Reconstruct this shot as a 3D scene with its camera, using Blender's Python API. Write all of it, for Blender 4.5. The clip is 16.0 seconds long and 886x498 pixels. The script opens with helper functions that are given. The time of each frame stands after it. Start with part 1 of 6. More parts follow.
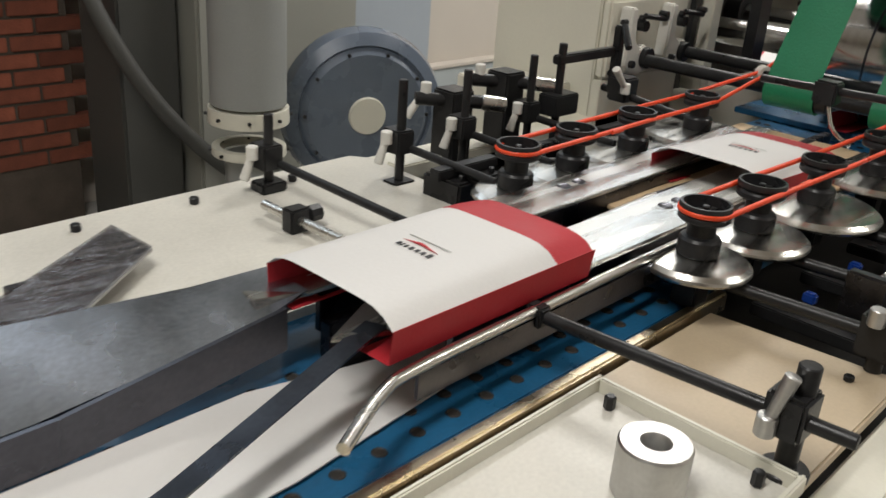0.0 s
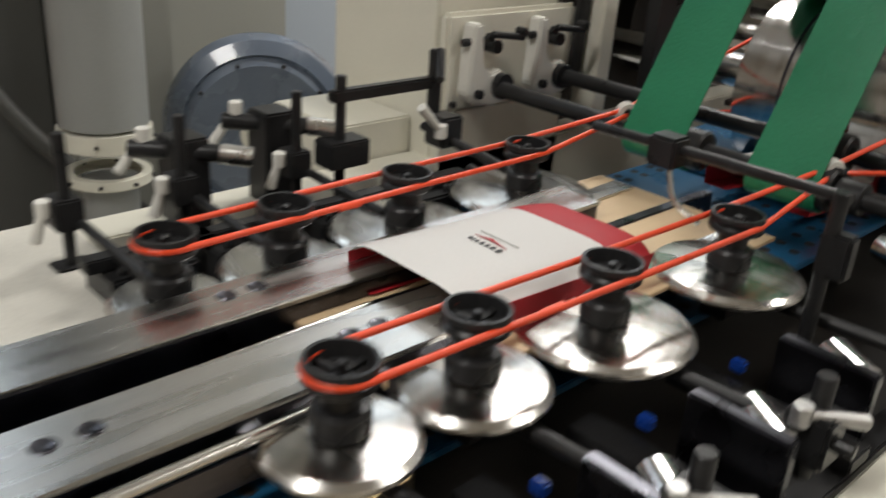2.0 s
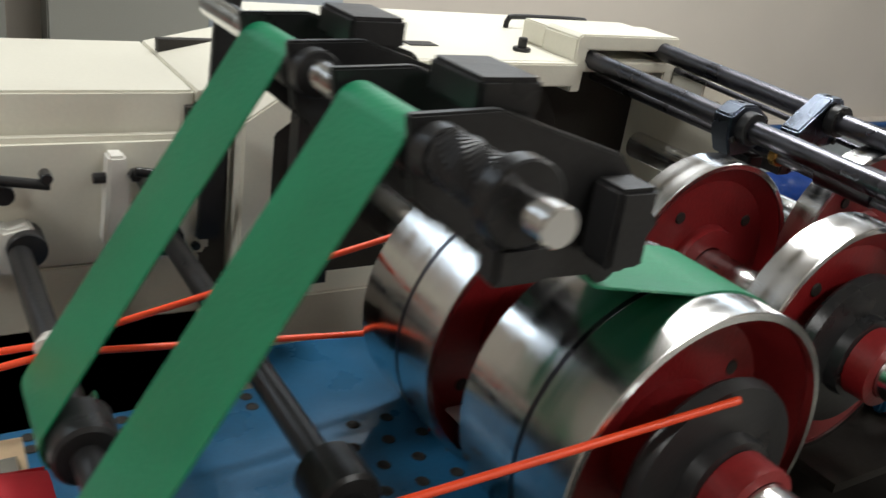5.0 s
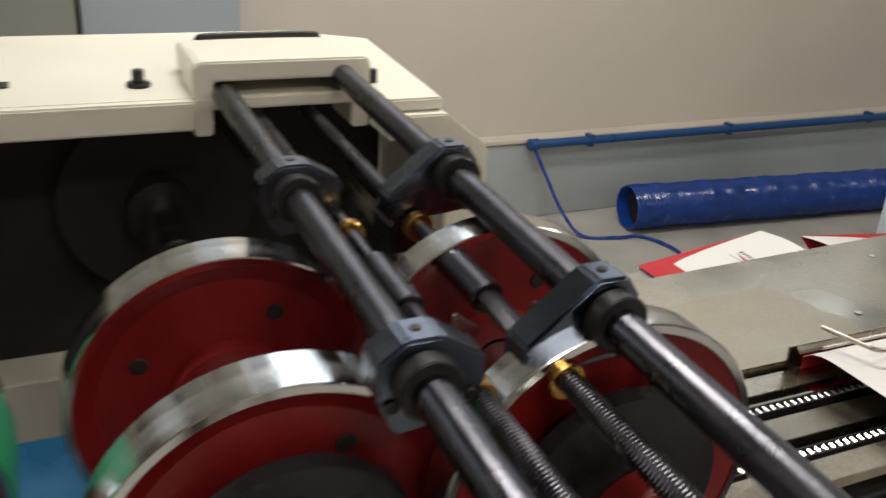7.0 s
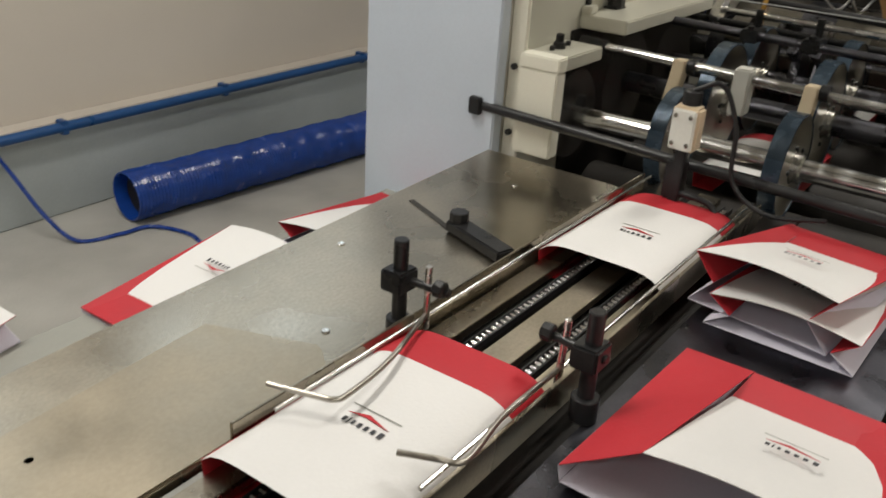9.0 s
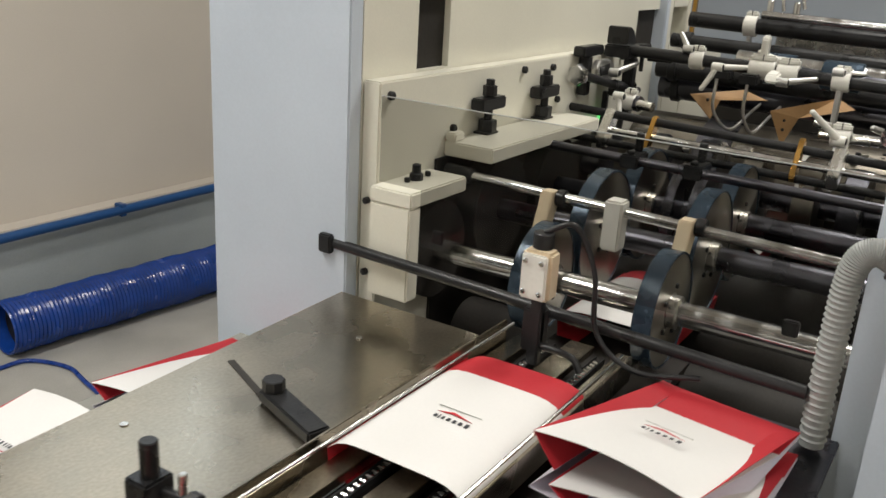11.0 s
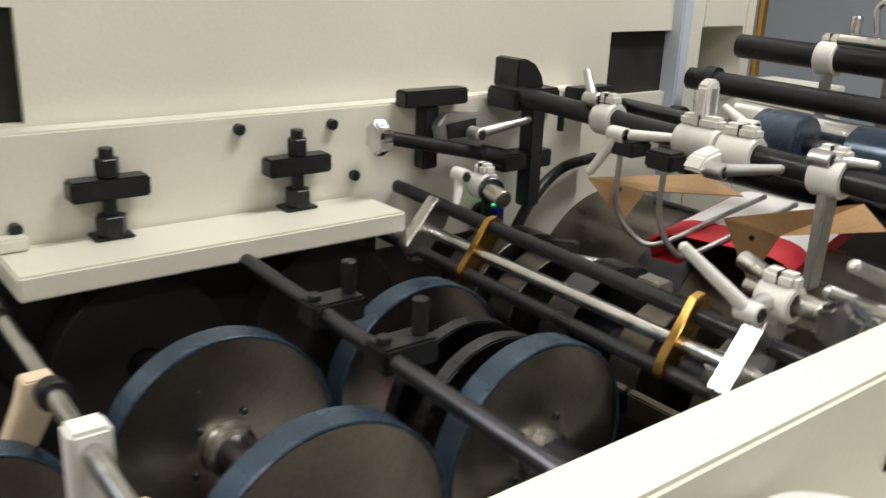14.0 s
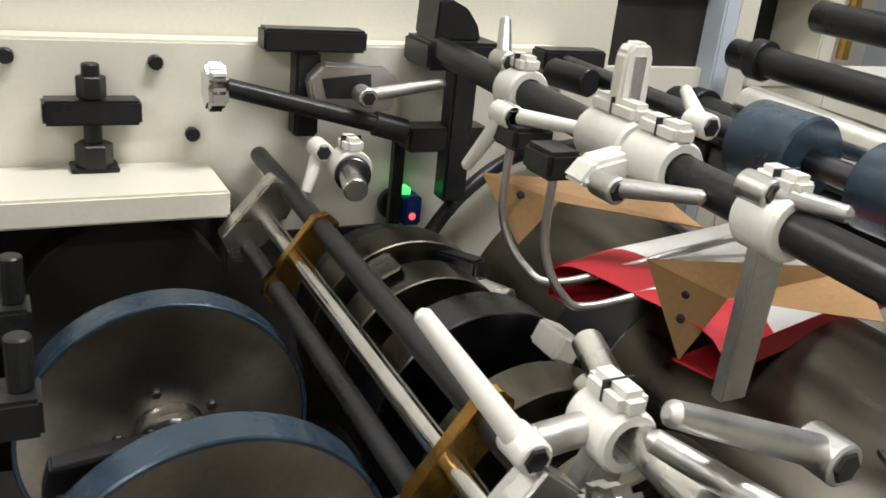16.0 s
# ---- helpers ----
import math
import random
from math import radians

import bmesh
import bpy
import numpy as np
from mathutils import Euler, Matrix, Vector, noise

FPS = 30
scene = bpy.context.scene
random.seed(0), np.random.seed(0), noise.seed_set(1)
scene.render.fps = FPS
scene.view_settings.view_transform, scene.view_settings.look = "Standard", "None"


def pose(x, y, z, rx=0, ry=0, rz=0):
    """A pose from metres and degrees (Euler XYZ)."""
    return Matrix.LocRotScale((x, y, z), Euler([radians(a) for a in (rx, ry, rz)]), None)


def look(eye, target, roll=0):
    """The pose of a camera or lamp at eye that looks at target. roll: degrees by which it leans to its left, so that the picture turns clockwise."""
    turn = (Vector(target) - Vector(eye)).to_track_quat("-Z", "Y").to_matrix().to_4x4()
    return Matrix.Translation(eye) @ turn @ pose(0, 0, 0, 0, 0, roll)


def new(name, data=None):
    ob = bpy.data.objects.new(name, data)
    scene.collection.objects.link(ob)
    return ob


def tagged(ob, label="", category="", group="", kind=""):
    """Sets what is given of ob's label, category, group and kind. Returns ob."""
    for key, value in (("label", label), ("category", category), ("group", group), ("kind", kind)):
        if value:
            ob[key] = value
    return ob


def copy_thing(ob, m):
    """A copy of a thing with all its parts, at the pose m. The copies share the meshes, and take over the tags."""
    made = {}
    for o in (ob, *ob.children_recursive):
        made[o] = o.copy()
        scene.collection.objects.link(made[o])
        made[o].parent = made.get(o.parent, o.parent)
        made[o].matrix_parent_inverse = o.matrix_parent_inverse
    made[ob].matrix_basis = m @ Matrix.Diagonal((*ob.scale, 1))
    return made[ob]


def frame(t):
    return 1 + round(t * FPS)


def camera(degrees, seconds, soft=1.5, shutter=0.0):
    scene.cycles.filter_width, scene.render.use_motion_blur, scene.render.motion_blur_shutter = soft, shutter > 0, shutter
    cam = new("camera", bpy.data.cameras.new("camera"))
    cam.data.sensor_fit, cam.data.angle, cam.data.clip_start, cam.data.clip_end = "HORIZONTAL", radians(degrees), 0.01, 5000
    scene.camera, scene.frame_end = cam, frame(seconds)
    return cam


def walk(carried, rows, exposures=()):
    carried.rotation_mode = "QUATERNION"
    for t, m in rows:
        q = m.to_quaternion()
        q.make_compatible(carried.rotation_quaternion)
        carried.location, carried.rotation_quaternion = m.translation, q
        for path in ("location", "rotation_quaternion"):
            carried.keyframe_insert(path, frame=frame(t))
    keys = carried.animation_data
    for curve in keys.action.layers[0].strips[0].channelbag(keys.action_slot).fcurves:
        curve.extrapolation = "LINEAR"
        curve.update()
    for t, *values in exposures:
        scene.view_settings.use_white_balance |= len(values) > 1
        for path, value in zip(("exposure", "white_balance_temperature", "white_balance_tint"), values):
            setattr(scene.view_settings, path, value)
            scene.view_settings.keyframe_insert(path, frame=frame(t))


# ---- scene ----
cam = camera(53.4, 16.0, shutter=0.5)
PATH = [
    (0, look((-0.771, -0.019, 1.417), (0.588, 1.22, 0.63), 4.3)),
    (0.5, look((-0.63, 0.024, 1.415), (0.698, 1.267, 0.584), 1.7)),
    (1, look((-0.469, -0.016, 1.422), (0.671, 1.39, 0.571), 3.1)),
    (1.5, look((-0.295, -0.074, 1.436), (0.842, 1.35, 0.612), 3.6)),
    (2, look((-0.087, -0.046, 1.434), (1.19, 1.26, 0.621), 4.1)),
    (2.5, look((0.152, -0.002, 1.466), (1.483, 1.282, 0.704), 5.1)),
    (3, look((0.391, -0.024, 1.497), (1.567, 1.399, 0.729), 6.4)),
    (3.5, look((0.578, -0.049, 1.509), (1.69, 1.437, 0.765), 8.9)),
    (4, look((0.708, -0.01, 1.513), (1.903, 1.423, 0.794), 10.5)),
    (6.5, look((1.792, -0.149, 1.646), (2.477, 1.521, 0.783), 3.7)),
    (7, look((2.001, -0.045, 1.616), (2.779, 1.603, 0.794), 3.6)),
    (7.5, look((2.147, 0.017, 1.594), (2.997, 1.617, 0.746), 1.4)),
    (8, look((2.253, 0.038, 1.587), (3.189, 1.551, 0.672), 3.9)),
    (8.5, look((2.402, 0.116, 1.565), (3.731, 1.312, 0.669), 4.8)),
    (9, look((2.437, 0.143, 1.574), (3.927, 1.164, 0.716), 3.7)),
    (9.5, look((2.456, 0.184, 1.586), (4.045, 1.164, 0.867), 4.1)),
    (10, look((2.521, 0.166, 1.59), (4.192, 1.072, 0.969), 4.0)),
    (12.5, look((3.362, 0.014, 1.593), (4.825, 1.188, 0.898), 2.5)),
    (13, look((3.642, -0.011, 1.603), (5.095, 1.195, 0.947), 1.9)),
    (13.5, look((3.875, -0.054, 1.589), (5.177, 1.341, 0.99), 0.8)),
    (14, look((4.068, -0.062, 1.577), (5.256, 1.418, 0.947), 2.3)),
    (14.5, look((4.263, 0.042, 1.57), (5.445, 1.538, 0.967), 5.2)),
    (15, look((4.405, 0.094, 1.555), (5.546, 1.568, 0.83), 5.3)),
    (15.5, look((4.514, 0.042, 1.542), (5.481, 1.647, 0.843), 6.8)),
    (16, look((4.588, 0.043, 1.529), (5.469, 1.684, 0.8), 6.0)),
]
walk(cam, PATH, exposures=[(0, -0.48, 6450, 9), (2, -0.45, 6450, 9), (3, -0.3, 6200, 7), (4, -0.02, 6050, 7), (6.5, -0.62, 6650, 9), (8, -0.5, 6700, 9), (8.5, -0.92, 6700, 9), (9, -0.66, 6650, 8), (10, -0.6, 6550, 8), (12.5, -0.15, 6550, 9), (13, -0.5, 6550, 9), (13.5, -0.42, 6450, 9), (15, -0.1, 6280, 10), (16, -0.05, 6250, 10)])

# ---- light ----
world = bpy.data.worlds.new("factory")
scene.world = world
world.use_nodes = True
world.node_tree.nodes["Background"].inputs[0].default_value = (0.75, 0.78, 0.82, 1)
world.node_tree.nodes["Background"].inputs[1].default_value = 0.25


def area_lamp(x, y, z, sx, sy, watts, colour):
    data = bpy.data.lights.new("area_lamp_light", "AREA")
    data.shape, data.size, data.size_y, data.energy, data.color = "RECTANGLE", sx, sy, watts, colour
    ob = new("area_lamp_light", data)
    ob.location = (x, y, z)
    return ob


for lx, ly, watts in ((-1.3, 0.5, 78), (2.85, 1.95, 95), (5.6, 0.2, 85), (2.6, -1.8, 50)):
    area_lamp(lx, ly, 3.55, 1.5, 0.35, watts, (1.0, 0.965, 0.92))

# Area lamps in the high window openings stand in for daylight.
for wx in (0.0, 2.9, 5.8):
    sky_lamp = area_lamp(wx, 3.62, 3.05, 2.4, 0.8, 25, (0.80, 0.90, 1.0))
    sky_lamp.rotation_euler = (radians(-90), 0, 0)


# ---- materials ----
def material(name, colour, rough=0.5, metal=0.0, vary=0.12, scale=6.0, bump=0.03, fine=180.0, coat=0.0, random_tone=0.0, streak=None):
    m = bpy.data.materials.new(name)
    m.use_nodes = True
    n, l = m.node_tree.nodes, m.node_tree.links
    b = n["Principled BSDF"]
    b.inputs["Roughness"].default_value, b.inputs["Metallic"].default_value = rough, metal
    b.inputs["Coat Weight"].default_value = coat
    co = n.new("ShaderNodeTexCoord")
    mp = n.new("ShaderNodeMapping")
    l.new(co.outputs["Object"], mp.inputs[0])
    if streak:
        mp.inputs["Scale"].default_value = streak
    big = n.new("ShaderNodeTexNoise")
    big.inputs["Scale"].default_value, big.inputs["Detail"].default_value = scale, 6
    l.new(mp.outputs[0], big.inputs["Vector"])
    small = n.new("ShaderNodeTexNoise")
    small.inputs["Scale"].default_value, small.inputs["Detail"].default_value = fine, 3
    l.new(mp.outputs[0], small.inputs["Vector"])
    ramp = n.new("ShaderNodeMapRange")
    ramp.inputs["From Min"].default_value, ramp.inputs["From Max"].default_value = 0.3, 0.7
    ramp.inputs["To Min"].default_value, ramp.inputs["To Max"].default_value = 1 - vary, 1 + vary * 0.6
    l.new(big.outputs[0], ramp.inputs[0])
    ramp2 = n.new("ShaderNodeMapRange")
    ramp2.inputs["From Min"].default_value, ramp2.inputs["From Max"].default_value = 0.3, 0.7
    ramp2.inputs["To Min"].default_value, ramp2.inputs["To Max"].default_value = 1 - vary * 0.35, 1 + vary * 0.35
    l.new(small.outputs[0], ramp2.inputs[0])
    mul = n.new("ShaderNodeMath")
    mul.operation = "MULTIPLY"
    l.new(ramp.outputs[0], mul.inputs[0]), l.new(ramp2.outputs[0], mul.inputs[1])
    last = mul
    if random_tone:
        info = n.new("ShaderNodeObjectInfo")
        r3 = n.new("ShaderNodeMapRange")
        r3.inputs["To Min"].default_value, r3.inputs["To Max"].default_value = 1 - random_tone, 1 + random_tone
        l.new(info.outputs["Random"], r3.inputs[0])
        last = n.new("ShaderNodeMath")
        last.operation = "MULTIPLY"
        l.new(mul.outputs[0], last.inputs[0]), l.new(r3.outputs[0], last.inputs[1])
    mix = n.new("ShaderNodeVectorMath")
    mix.operation = "SCALE"
    mix.inputs[0].default_value = colour
    l.new(last.outputs[0], mix.inputs["Scale"])
    l.new(mix.outputs[0], b.inputs["Base Color"])
    rr = n.new("ShaderNodeMapRange")
    rr.inputs["From Min"].default_value, rr.inputs["From Max"].default_value = 0.3, 0.7
    rr.inputs["To Min"].default_value, rr.inputs["To Max"].default_value = max(0.04, rough - 0.08), min(1, rough + 0.1)
    l.new(big.outputs[0], rr.inputs[0]), l.new(rr.outputs[0], b.inputs["Roughness"])
    if bump:
        bp = n.new("ShaderNodeBump")
        bp.inputs["Strength"].default_value, bp.inputs["Distance"].default_value = bump * 3, 0.002
        l.new(small.outputs[0], bp.inputs["Height"]), l.new(bp.outputs[0], b.inputs["Normal"])
    return m


WHITE = material("cream_paint", (0.74, 0.72, 0.62), 0.38, vary=0.05, scale=3, bump=0.04, coat=0.15)
# Paint for the left-facing ends, their cool shade put into the colour.
COOLSIDE = material("cream_paint_cool_side", (0.55, 0.61, 0.69), 0.42, vary=0.05, scale=3, bump=0.04)
TABLEW = material("worn_white_paint", (0.62, 0.60, 0.54), 0.36, vary=0.14, scale=5, bump=0.05)
CREAM = material("beige_panel", (0.52, 0.42, 0.29), 0.40, vary=0.10, scale=4, bump=0.05)
WALL = material("painted_wall", (0.58, 0.53, 0.47), 0.8, vary=0.06, scale=1.2, bump=0.08)
PLINTH = material("grey_blue_plinth_paint", (0.42, 0.46, 0.47), 0.6, vary=0.12, scale=2, bump=0.06)
CONCRETE = material("painted_concrete", (0.46, 0.45, 0.42), 0.65, vary=0.22, scale=2.5, bump=0.1)
BRICK = material("red_brick", (0.24, 0.075, 0.045), 0.9, vary=0.3, scale=9, bump=0.3, random_tone=0.3)
MORTAR = material("mortar", (0.10, 0.08, 0.065), 0.95, vary=0.2, scale=12, bump=0.3)
GREYCOL = material("grey_column_paint", (0.27, 0.27, 0.24), 0.6, vary=0.08, scale=1.5)
DARKCOL = material("dark_column_paint", (0.07, 0.07, 0.065), 0.6, vary=0.15, scale=2)
PALE = material("pale_blue_panel", (0.36, 0.40, 0.45), 0.55, vary=0.05, scale=1.5)
DUCT = material("grey_duct_plastic", (0.30, 0.31, 0.30), 0.45, vary=0.08, scale=3)
BLOWER = material("blue_grey_enamel", (0.13, 0.16, 0.21), 0.28, vary=0.12, scale=5, coat=0.4)
STEEL = material("brushed_steel", (0.66, 0.65, 0.62), 0.25, 1.0, vary=0.1, scale=7, bump=0.03, streak=(0.4, 4, 4))
TABLE = material("stainless_sheet", (0.42, 0.375, 0.30), 0.27, 1.0, vary=0.26, scale=6, bump=0.03)
BROWNSHEET = material("tinted_steel_sheet", (0.42, 0.36, 0.27), 0.33, 1.0, vary=0.14, scale=6, bump=0.02)
SHINY = material("turned_steel", (0.66, 0.66, 0.655), 0.17, 1.0, vary=0.1, scale=45, bump=0.0, streak=(0.04, 1, 0.04))
DARKSTEEL = material("dark_ground_steel", (0.10, 0.10, 0.115), 0.3, 1.0, vary=0.2, scale=14, bump=0.03)
COLLAR = material("collar_steel", (0.13, 0.15, 0.19), 0.26, 1.0, vary=0.2, scale=12, bump=0.03)
BLUED = material("blued_steel", (0.60, 0.65, 0.74), 0.22, 1.0, vary=0.3, scale=9, bump=0.03)
BLACK = material("black_oxide", (0.024, 0.024, 0.025), 0.33, 0.2, vary=0.3, scale=12, bump=0.05)
RUBBER = material("black_plastic", (0.022, 0.022, 0.023), 0.3, vary=0.2, scale=14, bump=0.04)
# Near-black; recess and opening backs take their shade from this colour.
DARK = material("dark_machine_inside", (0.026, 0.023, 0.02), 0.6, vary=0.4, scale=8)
BLUE = material("blue_paint", (0.015, 0.10, 0.21), 0.3, vary=0.2, scale=8, coat=0.2)
HOSE = material("blue_plastic", (0.008, 0.045, 0.27), 0.28, vary=0.15, scale=20, bump=0.2)
PIPEB = material("blue_pipe_paint", (0.012, 0.07, 0.22), 0.35, vary=0.12, scale=9)
REDP = material("red_cast_paint", (0.21, 0.009, 0.011), 0.4, vary=0.22, scale=9, bump=0.08)
REDB = material("red_paper", (0.43, 0.014, 0.024), 0.62, vary=0.06, scale=8, bump=0.05)
PAPER = material("white_paper", (0.66, 0.65, 0.635), 0.55, vary=0.03, scale=6, bump=0.04)
LILAC = material("paper_inside", (0.62, 0.60, 0.68), 0.6, vary=0.05, scale=6, bump=0.04)
INK = material("black_ink", (0.03, 0.03, 0.035), 0.6, vary=0.1)
GREEN = material("green_belt", (0.012, 0.21, 0.095), 0.42, vary=0.14, scale=7, bump=0.1)
ORANGE = material("orange_belt", (0.85, 0.075, 0.02), 0.35, vary=0.08, scale=30)
BRASS = material("brass", (0.52, 0.31, 0.09), 0.25, 1.0, vary=0.12, scale=16)
CARD = material("brown_cardboard", (0.36, 0.21, 0.09), 0.75, vary=0.12, scale=12, bump=0.1)
WOOD = material("pale_plastic_clamp", (0.66, 0.54, 0.38), 0.5, vary=0.1, scale=18)
ALU = material("cast_aluminium", (0.58, 0.575, 0.56), 0.42, 1.0, vary=0.12, scale=20, bump=0.08)
WHITECAST = material("white_cast_clamp", (0.72, 0.71, 0.66), 0.4, vary=0.07, scale=16, bump=0.06)
PULLBLUE = material("blue_rubber_rim", (0.045, 0.072, 0.105), 0.24, 0.4, vary=0.25, scale=20, bump=0.05)
GREENP = material("green_grip", (0.01, 0.25, 0.09), 0.4)
BOARD = material("tan_board", (0.70, 0.52, 0.32), 0.5, vary=0.08, scale=5)
LED_G = bpy.data.materials.new("green_led")
LED_G.use_nodes = True
LED_G.node_tree.nodes["Principled BSDF"].inputs["Emission Color"].default_value = (0.05, 1, 0.15, 1)
LED_G.node_tree.nodes["Principled BSDF"].inputs["Emission Strength"].default_value = 1.5
LED_R = bpy.data.materials.new("red_led")
LED_R.use_nodes = True
LED_R.node_tree.nodes["Principled BSDF"].inputs["Emission Color"].default_value = (1, 0.02, 0.02, 1)
LED_R.node_tree.nodes["Principled BSDF"].inputs["Emission Strength"].default_value = 1.5
LAMP = bpy.data.materials.new("lamp_diffuser")
LAMP.use_nodes = True
LAMP.node_tree.nodes["Principled BSDF"].inputs["Emission Color"].default_value = (1, 0.96, 0.88, 1)
LAMP.node_tree.nodes["Principled BSDF"].inputs["Emission Strength"].default_value = 4


def glass(name, colour, rough, ior=1.49, crinkle=0.0):
    m = bpy.data.materials.new(name)
    m.use_nodes = True
    n, l = m.node_tree.nodes, m.node_tree.links
    n.remove(n["Principled BSDF"])
    tr, gl, mx, fr = n.new("ShaderNodeBsdfTransparent"), n.new("ShaderNodeBsdfGlossy"), n.new("ShaderNodeMixShader"), n.new("ShaderNodeLayerWeight")
    tr.inputs[0].default_value = (*colour, 1)
    fr.inputs["Blend"].default_value = 0.22
    k = n.new("ShaderNodeMath")
    k.operation = "MULTIPLY"
    k.inputs[1].default_value = ior - 1.0
    l.new(fr.outputs["Facing"], k.inputs[0])
    gl.inputs["Roughness"].default_value = rough
    if crinkle:
        co, fold, bp = n.new("ShaderNodeTexCoord"), n.new("ShaderNodeTexNoise"), n.new("ShaderNodeBump")
        stretch = n.new("ShaderNodeMapping")
        stretch.inputs["Scale"].default_value, stretch.inputs["Rotation"].default_value = (1, 4, 1), (0, 0, 0.7)
        fold.inputs["Scale"].default_value, fold.inputs["Detail"].default_value = 14, 4
        bp.inputs["Strength"].default_value, bp.inputs["Distance"].default_value = crinkle, 0.02
        l.new(co.outputs["Object"], stretch.inputs[0]), l.new(stretch.outputs[0], fold.inputs["Vector"])
        l.new(fold.outputs[0], bp.inputs["Height"]), l.new(bp.outputs[0], gl.inputs["Normal"])
    l.new(k.outputs[0], mx.inputs[0]), l.new(tr.outputs[0], mx.inputs[1]), l.new(gl.outputs[0], mx.inputs[2])
    l.new(mx.outputs[0], n["Material Output"].inputs[0])
    return m


for blk in (BLACK, RUBBER, DARK):
    blk.node_tree.nodes["Principled BSDF"].inputs["Specular IOR Level"].default_value = 0.3
WEBSTEEL = material("oiled_turned_steel", (0.42, 0.39, 0.34), 0.34, 1.0, vary=0.2, scale=12, bump=0.02)
for spun in (WEBSTEEL,):
    tangent = spun.node_tree.nodes.new("ShaderNodeTangent")
    tangent.direction_type, tangent.axis = "RADIAL", "Y"
    spun.node_tree.links.new(tangent.outputs[0], spun.node_tree.nodes["Principled BSDF"].inputs["Tangent"])
    spun.node_tree.nodes["Principled BSDF"].inputs["Anisotropic"].default_value = 0.75
DUCTSKIN = material("blue_duct_film", (0.008, 0.05, 0.28), 0.2, vary=0.2, scale=14, bump=0.5, fine=34)
GREYPLATE = material("grey_plate", (0.33, 0.32, 0.31), 0.3, 0.6, vary=0.15, scale=8)
GOLDEDGE = material("worn_edge_steel", (0.62, 0.54, 0.40), 0.3, 1.0, vary=0.2, scale=9)
FEEDSTEEL = material("worn_feed_steel", (0.17, 0.155, 0.13), 0.33, 1.0, vary=0.3, scale=10, bump=0.03, streak=(3, 0.5, 3))
ACRYLIC = glass("clear_acrylic", (0.80, 0.80, 0.79), 0.08, 1.14)
FILM = glass("clear_plastic_film", (0.80, 0.80, 0.82), 0.1, 1.75, 0.8)


# ---- mesh helpers ----
def empty():
    return bmesh.new()


def box(x0, x1, y0, y1, z0, z1, bevel=0.0, bm=None, m=None):
    own = bmesh.new()
    bmesh.ops.create_cube(own, size=1)
    for v in own.verts:
        v.co = Vector(((x0 + x1) / 2 + v.co.x * (x1 - x0), (y0 + y1) / 2 + v.co.y * (y1 - y0), (z0 + z1) / 2 + v.co.z * (z1 - z0)))
    if bevel:
        bmesh.ops.bevel(own, geom=own.edges[:], offset=bevel, segments=2, affect="EDGES")
    return joined(bm, own, m)


def joined(bm, own, m=None):
    if m is not None:
        own.transform(m)
    if bm is None:
        return own
    me = bpy.data.meshes.new("tmp")
    own.to_mesh(me)
    bm.from_mesh(me)
    bpy.data.meshes.remove(me)
    own.free()
    return bm


def lathe(profile, p0, axis, seg=32, bm=None):
    """Turn (radius, height) pairs round an axis from p0."""
    own = bmesh.new()
    q = Vector(axis).to_track_quat("Z", "Y").to_matrix().to_4x4()
    rings = []
    for r, h in profile:
        if r < 1e-5:
            rings.append([own.verts.new((0, 0, h))])
        else:
            rings.append([own.verts.new((r * math.cos(2 * math.pi * k / seg), r * math.sin(2 * math.pi * k / seg), h)) for k in range(seg)])
    for a, b in zip(rings, rings[1:]):
        for k in range(seg):
            j = (k + 1) % seg
            f = [a[k % len(a)], a[j % len(a)], b[j % len(b)], b[k % len(b)]]
            f = list(dict.fromkeys(f))
            if len(f) > 2:
                own.faces.new(f)
    bmesh.ops.recalc_face_normals(own, faces=own.faces[:])
    return joined(bm, own, Matrix.Translation(p0) @ q)


def rod(p0, p1, r, seg=16, chamfer=0.0015, bm=None, r2=None):
    p0, p1 = Vector(p0), Vector(p1)
    h = (p1 - p0).length
    c = min(chamfer, r * 0.4, h * 0.3)
    e = r if r2 is None else r2
    return lathe([(0, 0), (r - c, 0), (r, c), (e, h - c), (e - c, h), (0, h)], p0, p1 - p0, seg, bm)


def tube(points, r, seg=14, bm=None, closed=False):
    own = bmesh.new()
    pts = [Vector(p) for p in points]
    n = len(pts)
    rings, up = [], None
    for i, p in enumerate(pts):
        a, b = (pts[i - 1], pts[(i + 1) % n]) if closed else (pts[max(i - 1, 0)], pts[min(i + 1, n - 1)])
        t = (b - a).normalized()
        if up is None:
            up = t.orthogonal().normalized()
        up = (up - t * up.dot(t)).normalized()
        side = t.cross(up)
        rings.append([own.verts.new(p + (up * math.cos(2 * math.pi * k / seg) + side * math.sin(2 * math.pi * k / seg)) * r) for k in range(seg)])
    for a, b in zip(rings, rings[1:] + ([rings[0]] if closed else [])):
        for k in range(seg):
            own.faces.new((a[k], a[(k + 1) % seg], b[(k + 1) % seg], b[k]))
    if not closed:
        own.faces.new(rings[0][::-1]), own.faces.new(rings[-1])
    bmesh.ops.recalc_face_normals(own, faces=own.faces[:])
    return joined(bm, own)


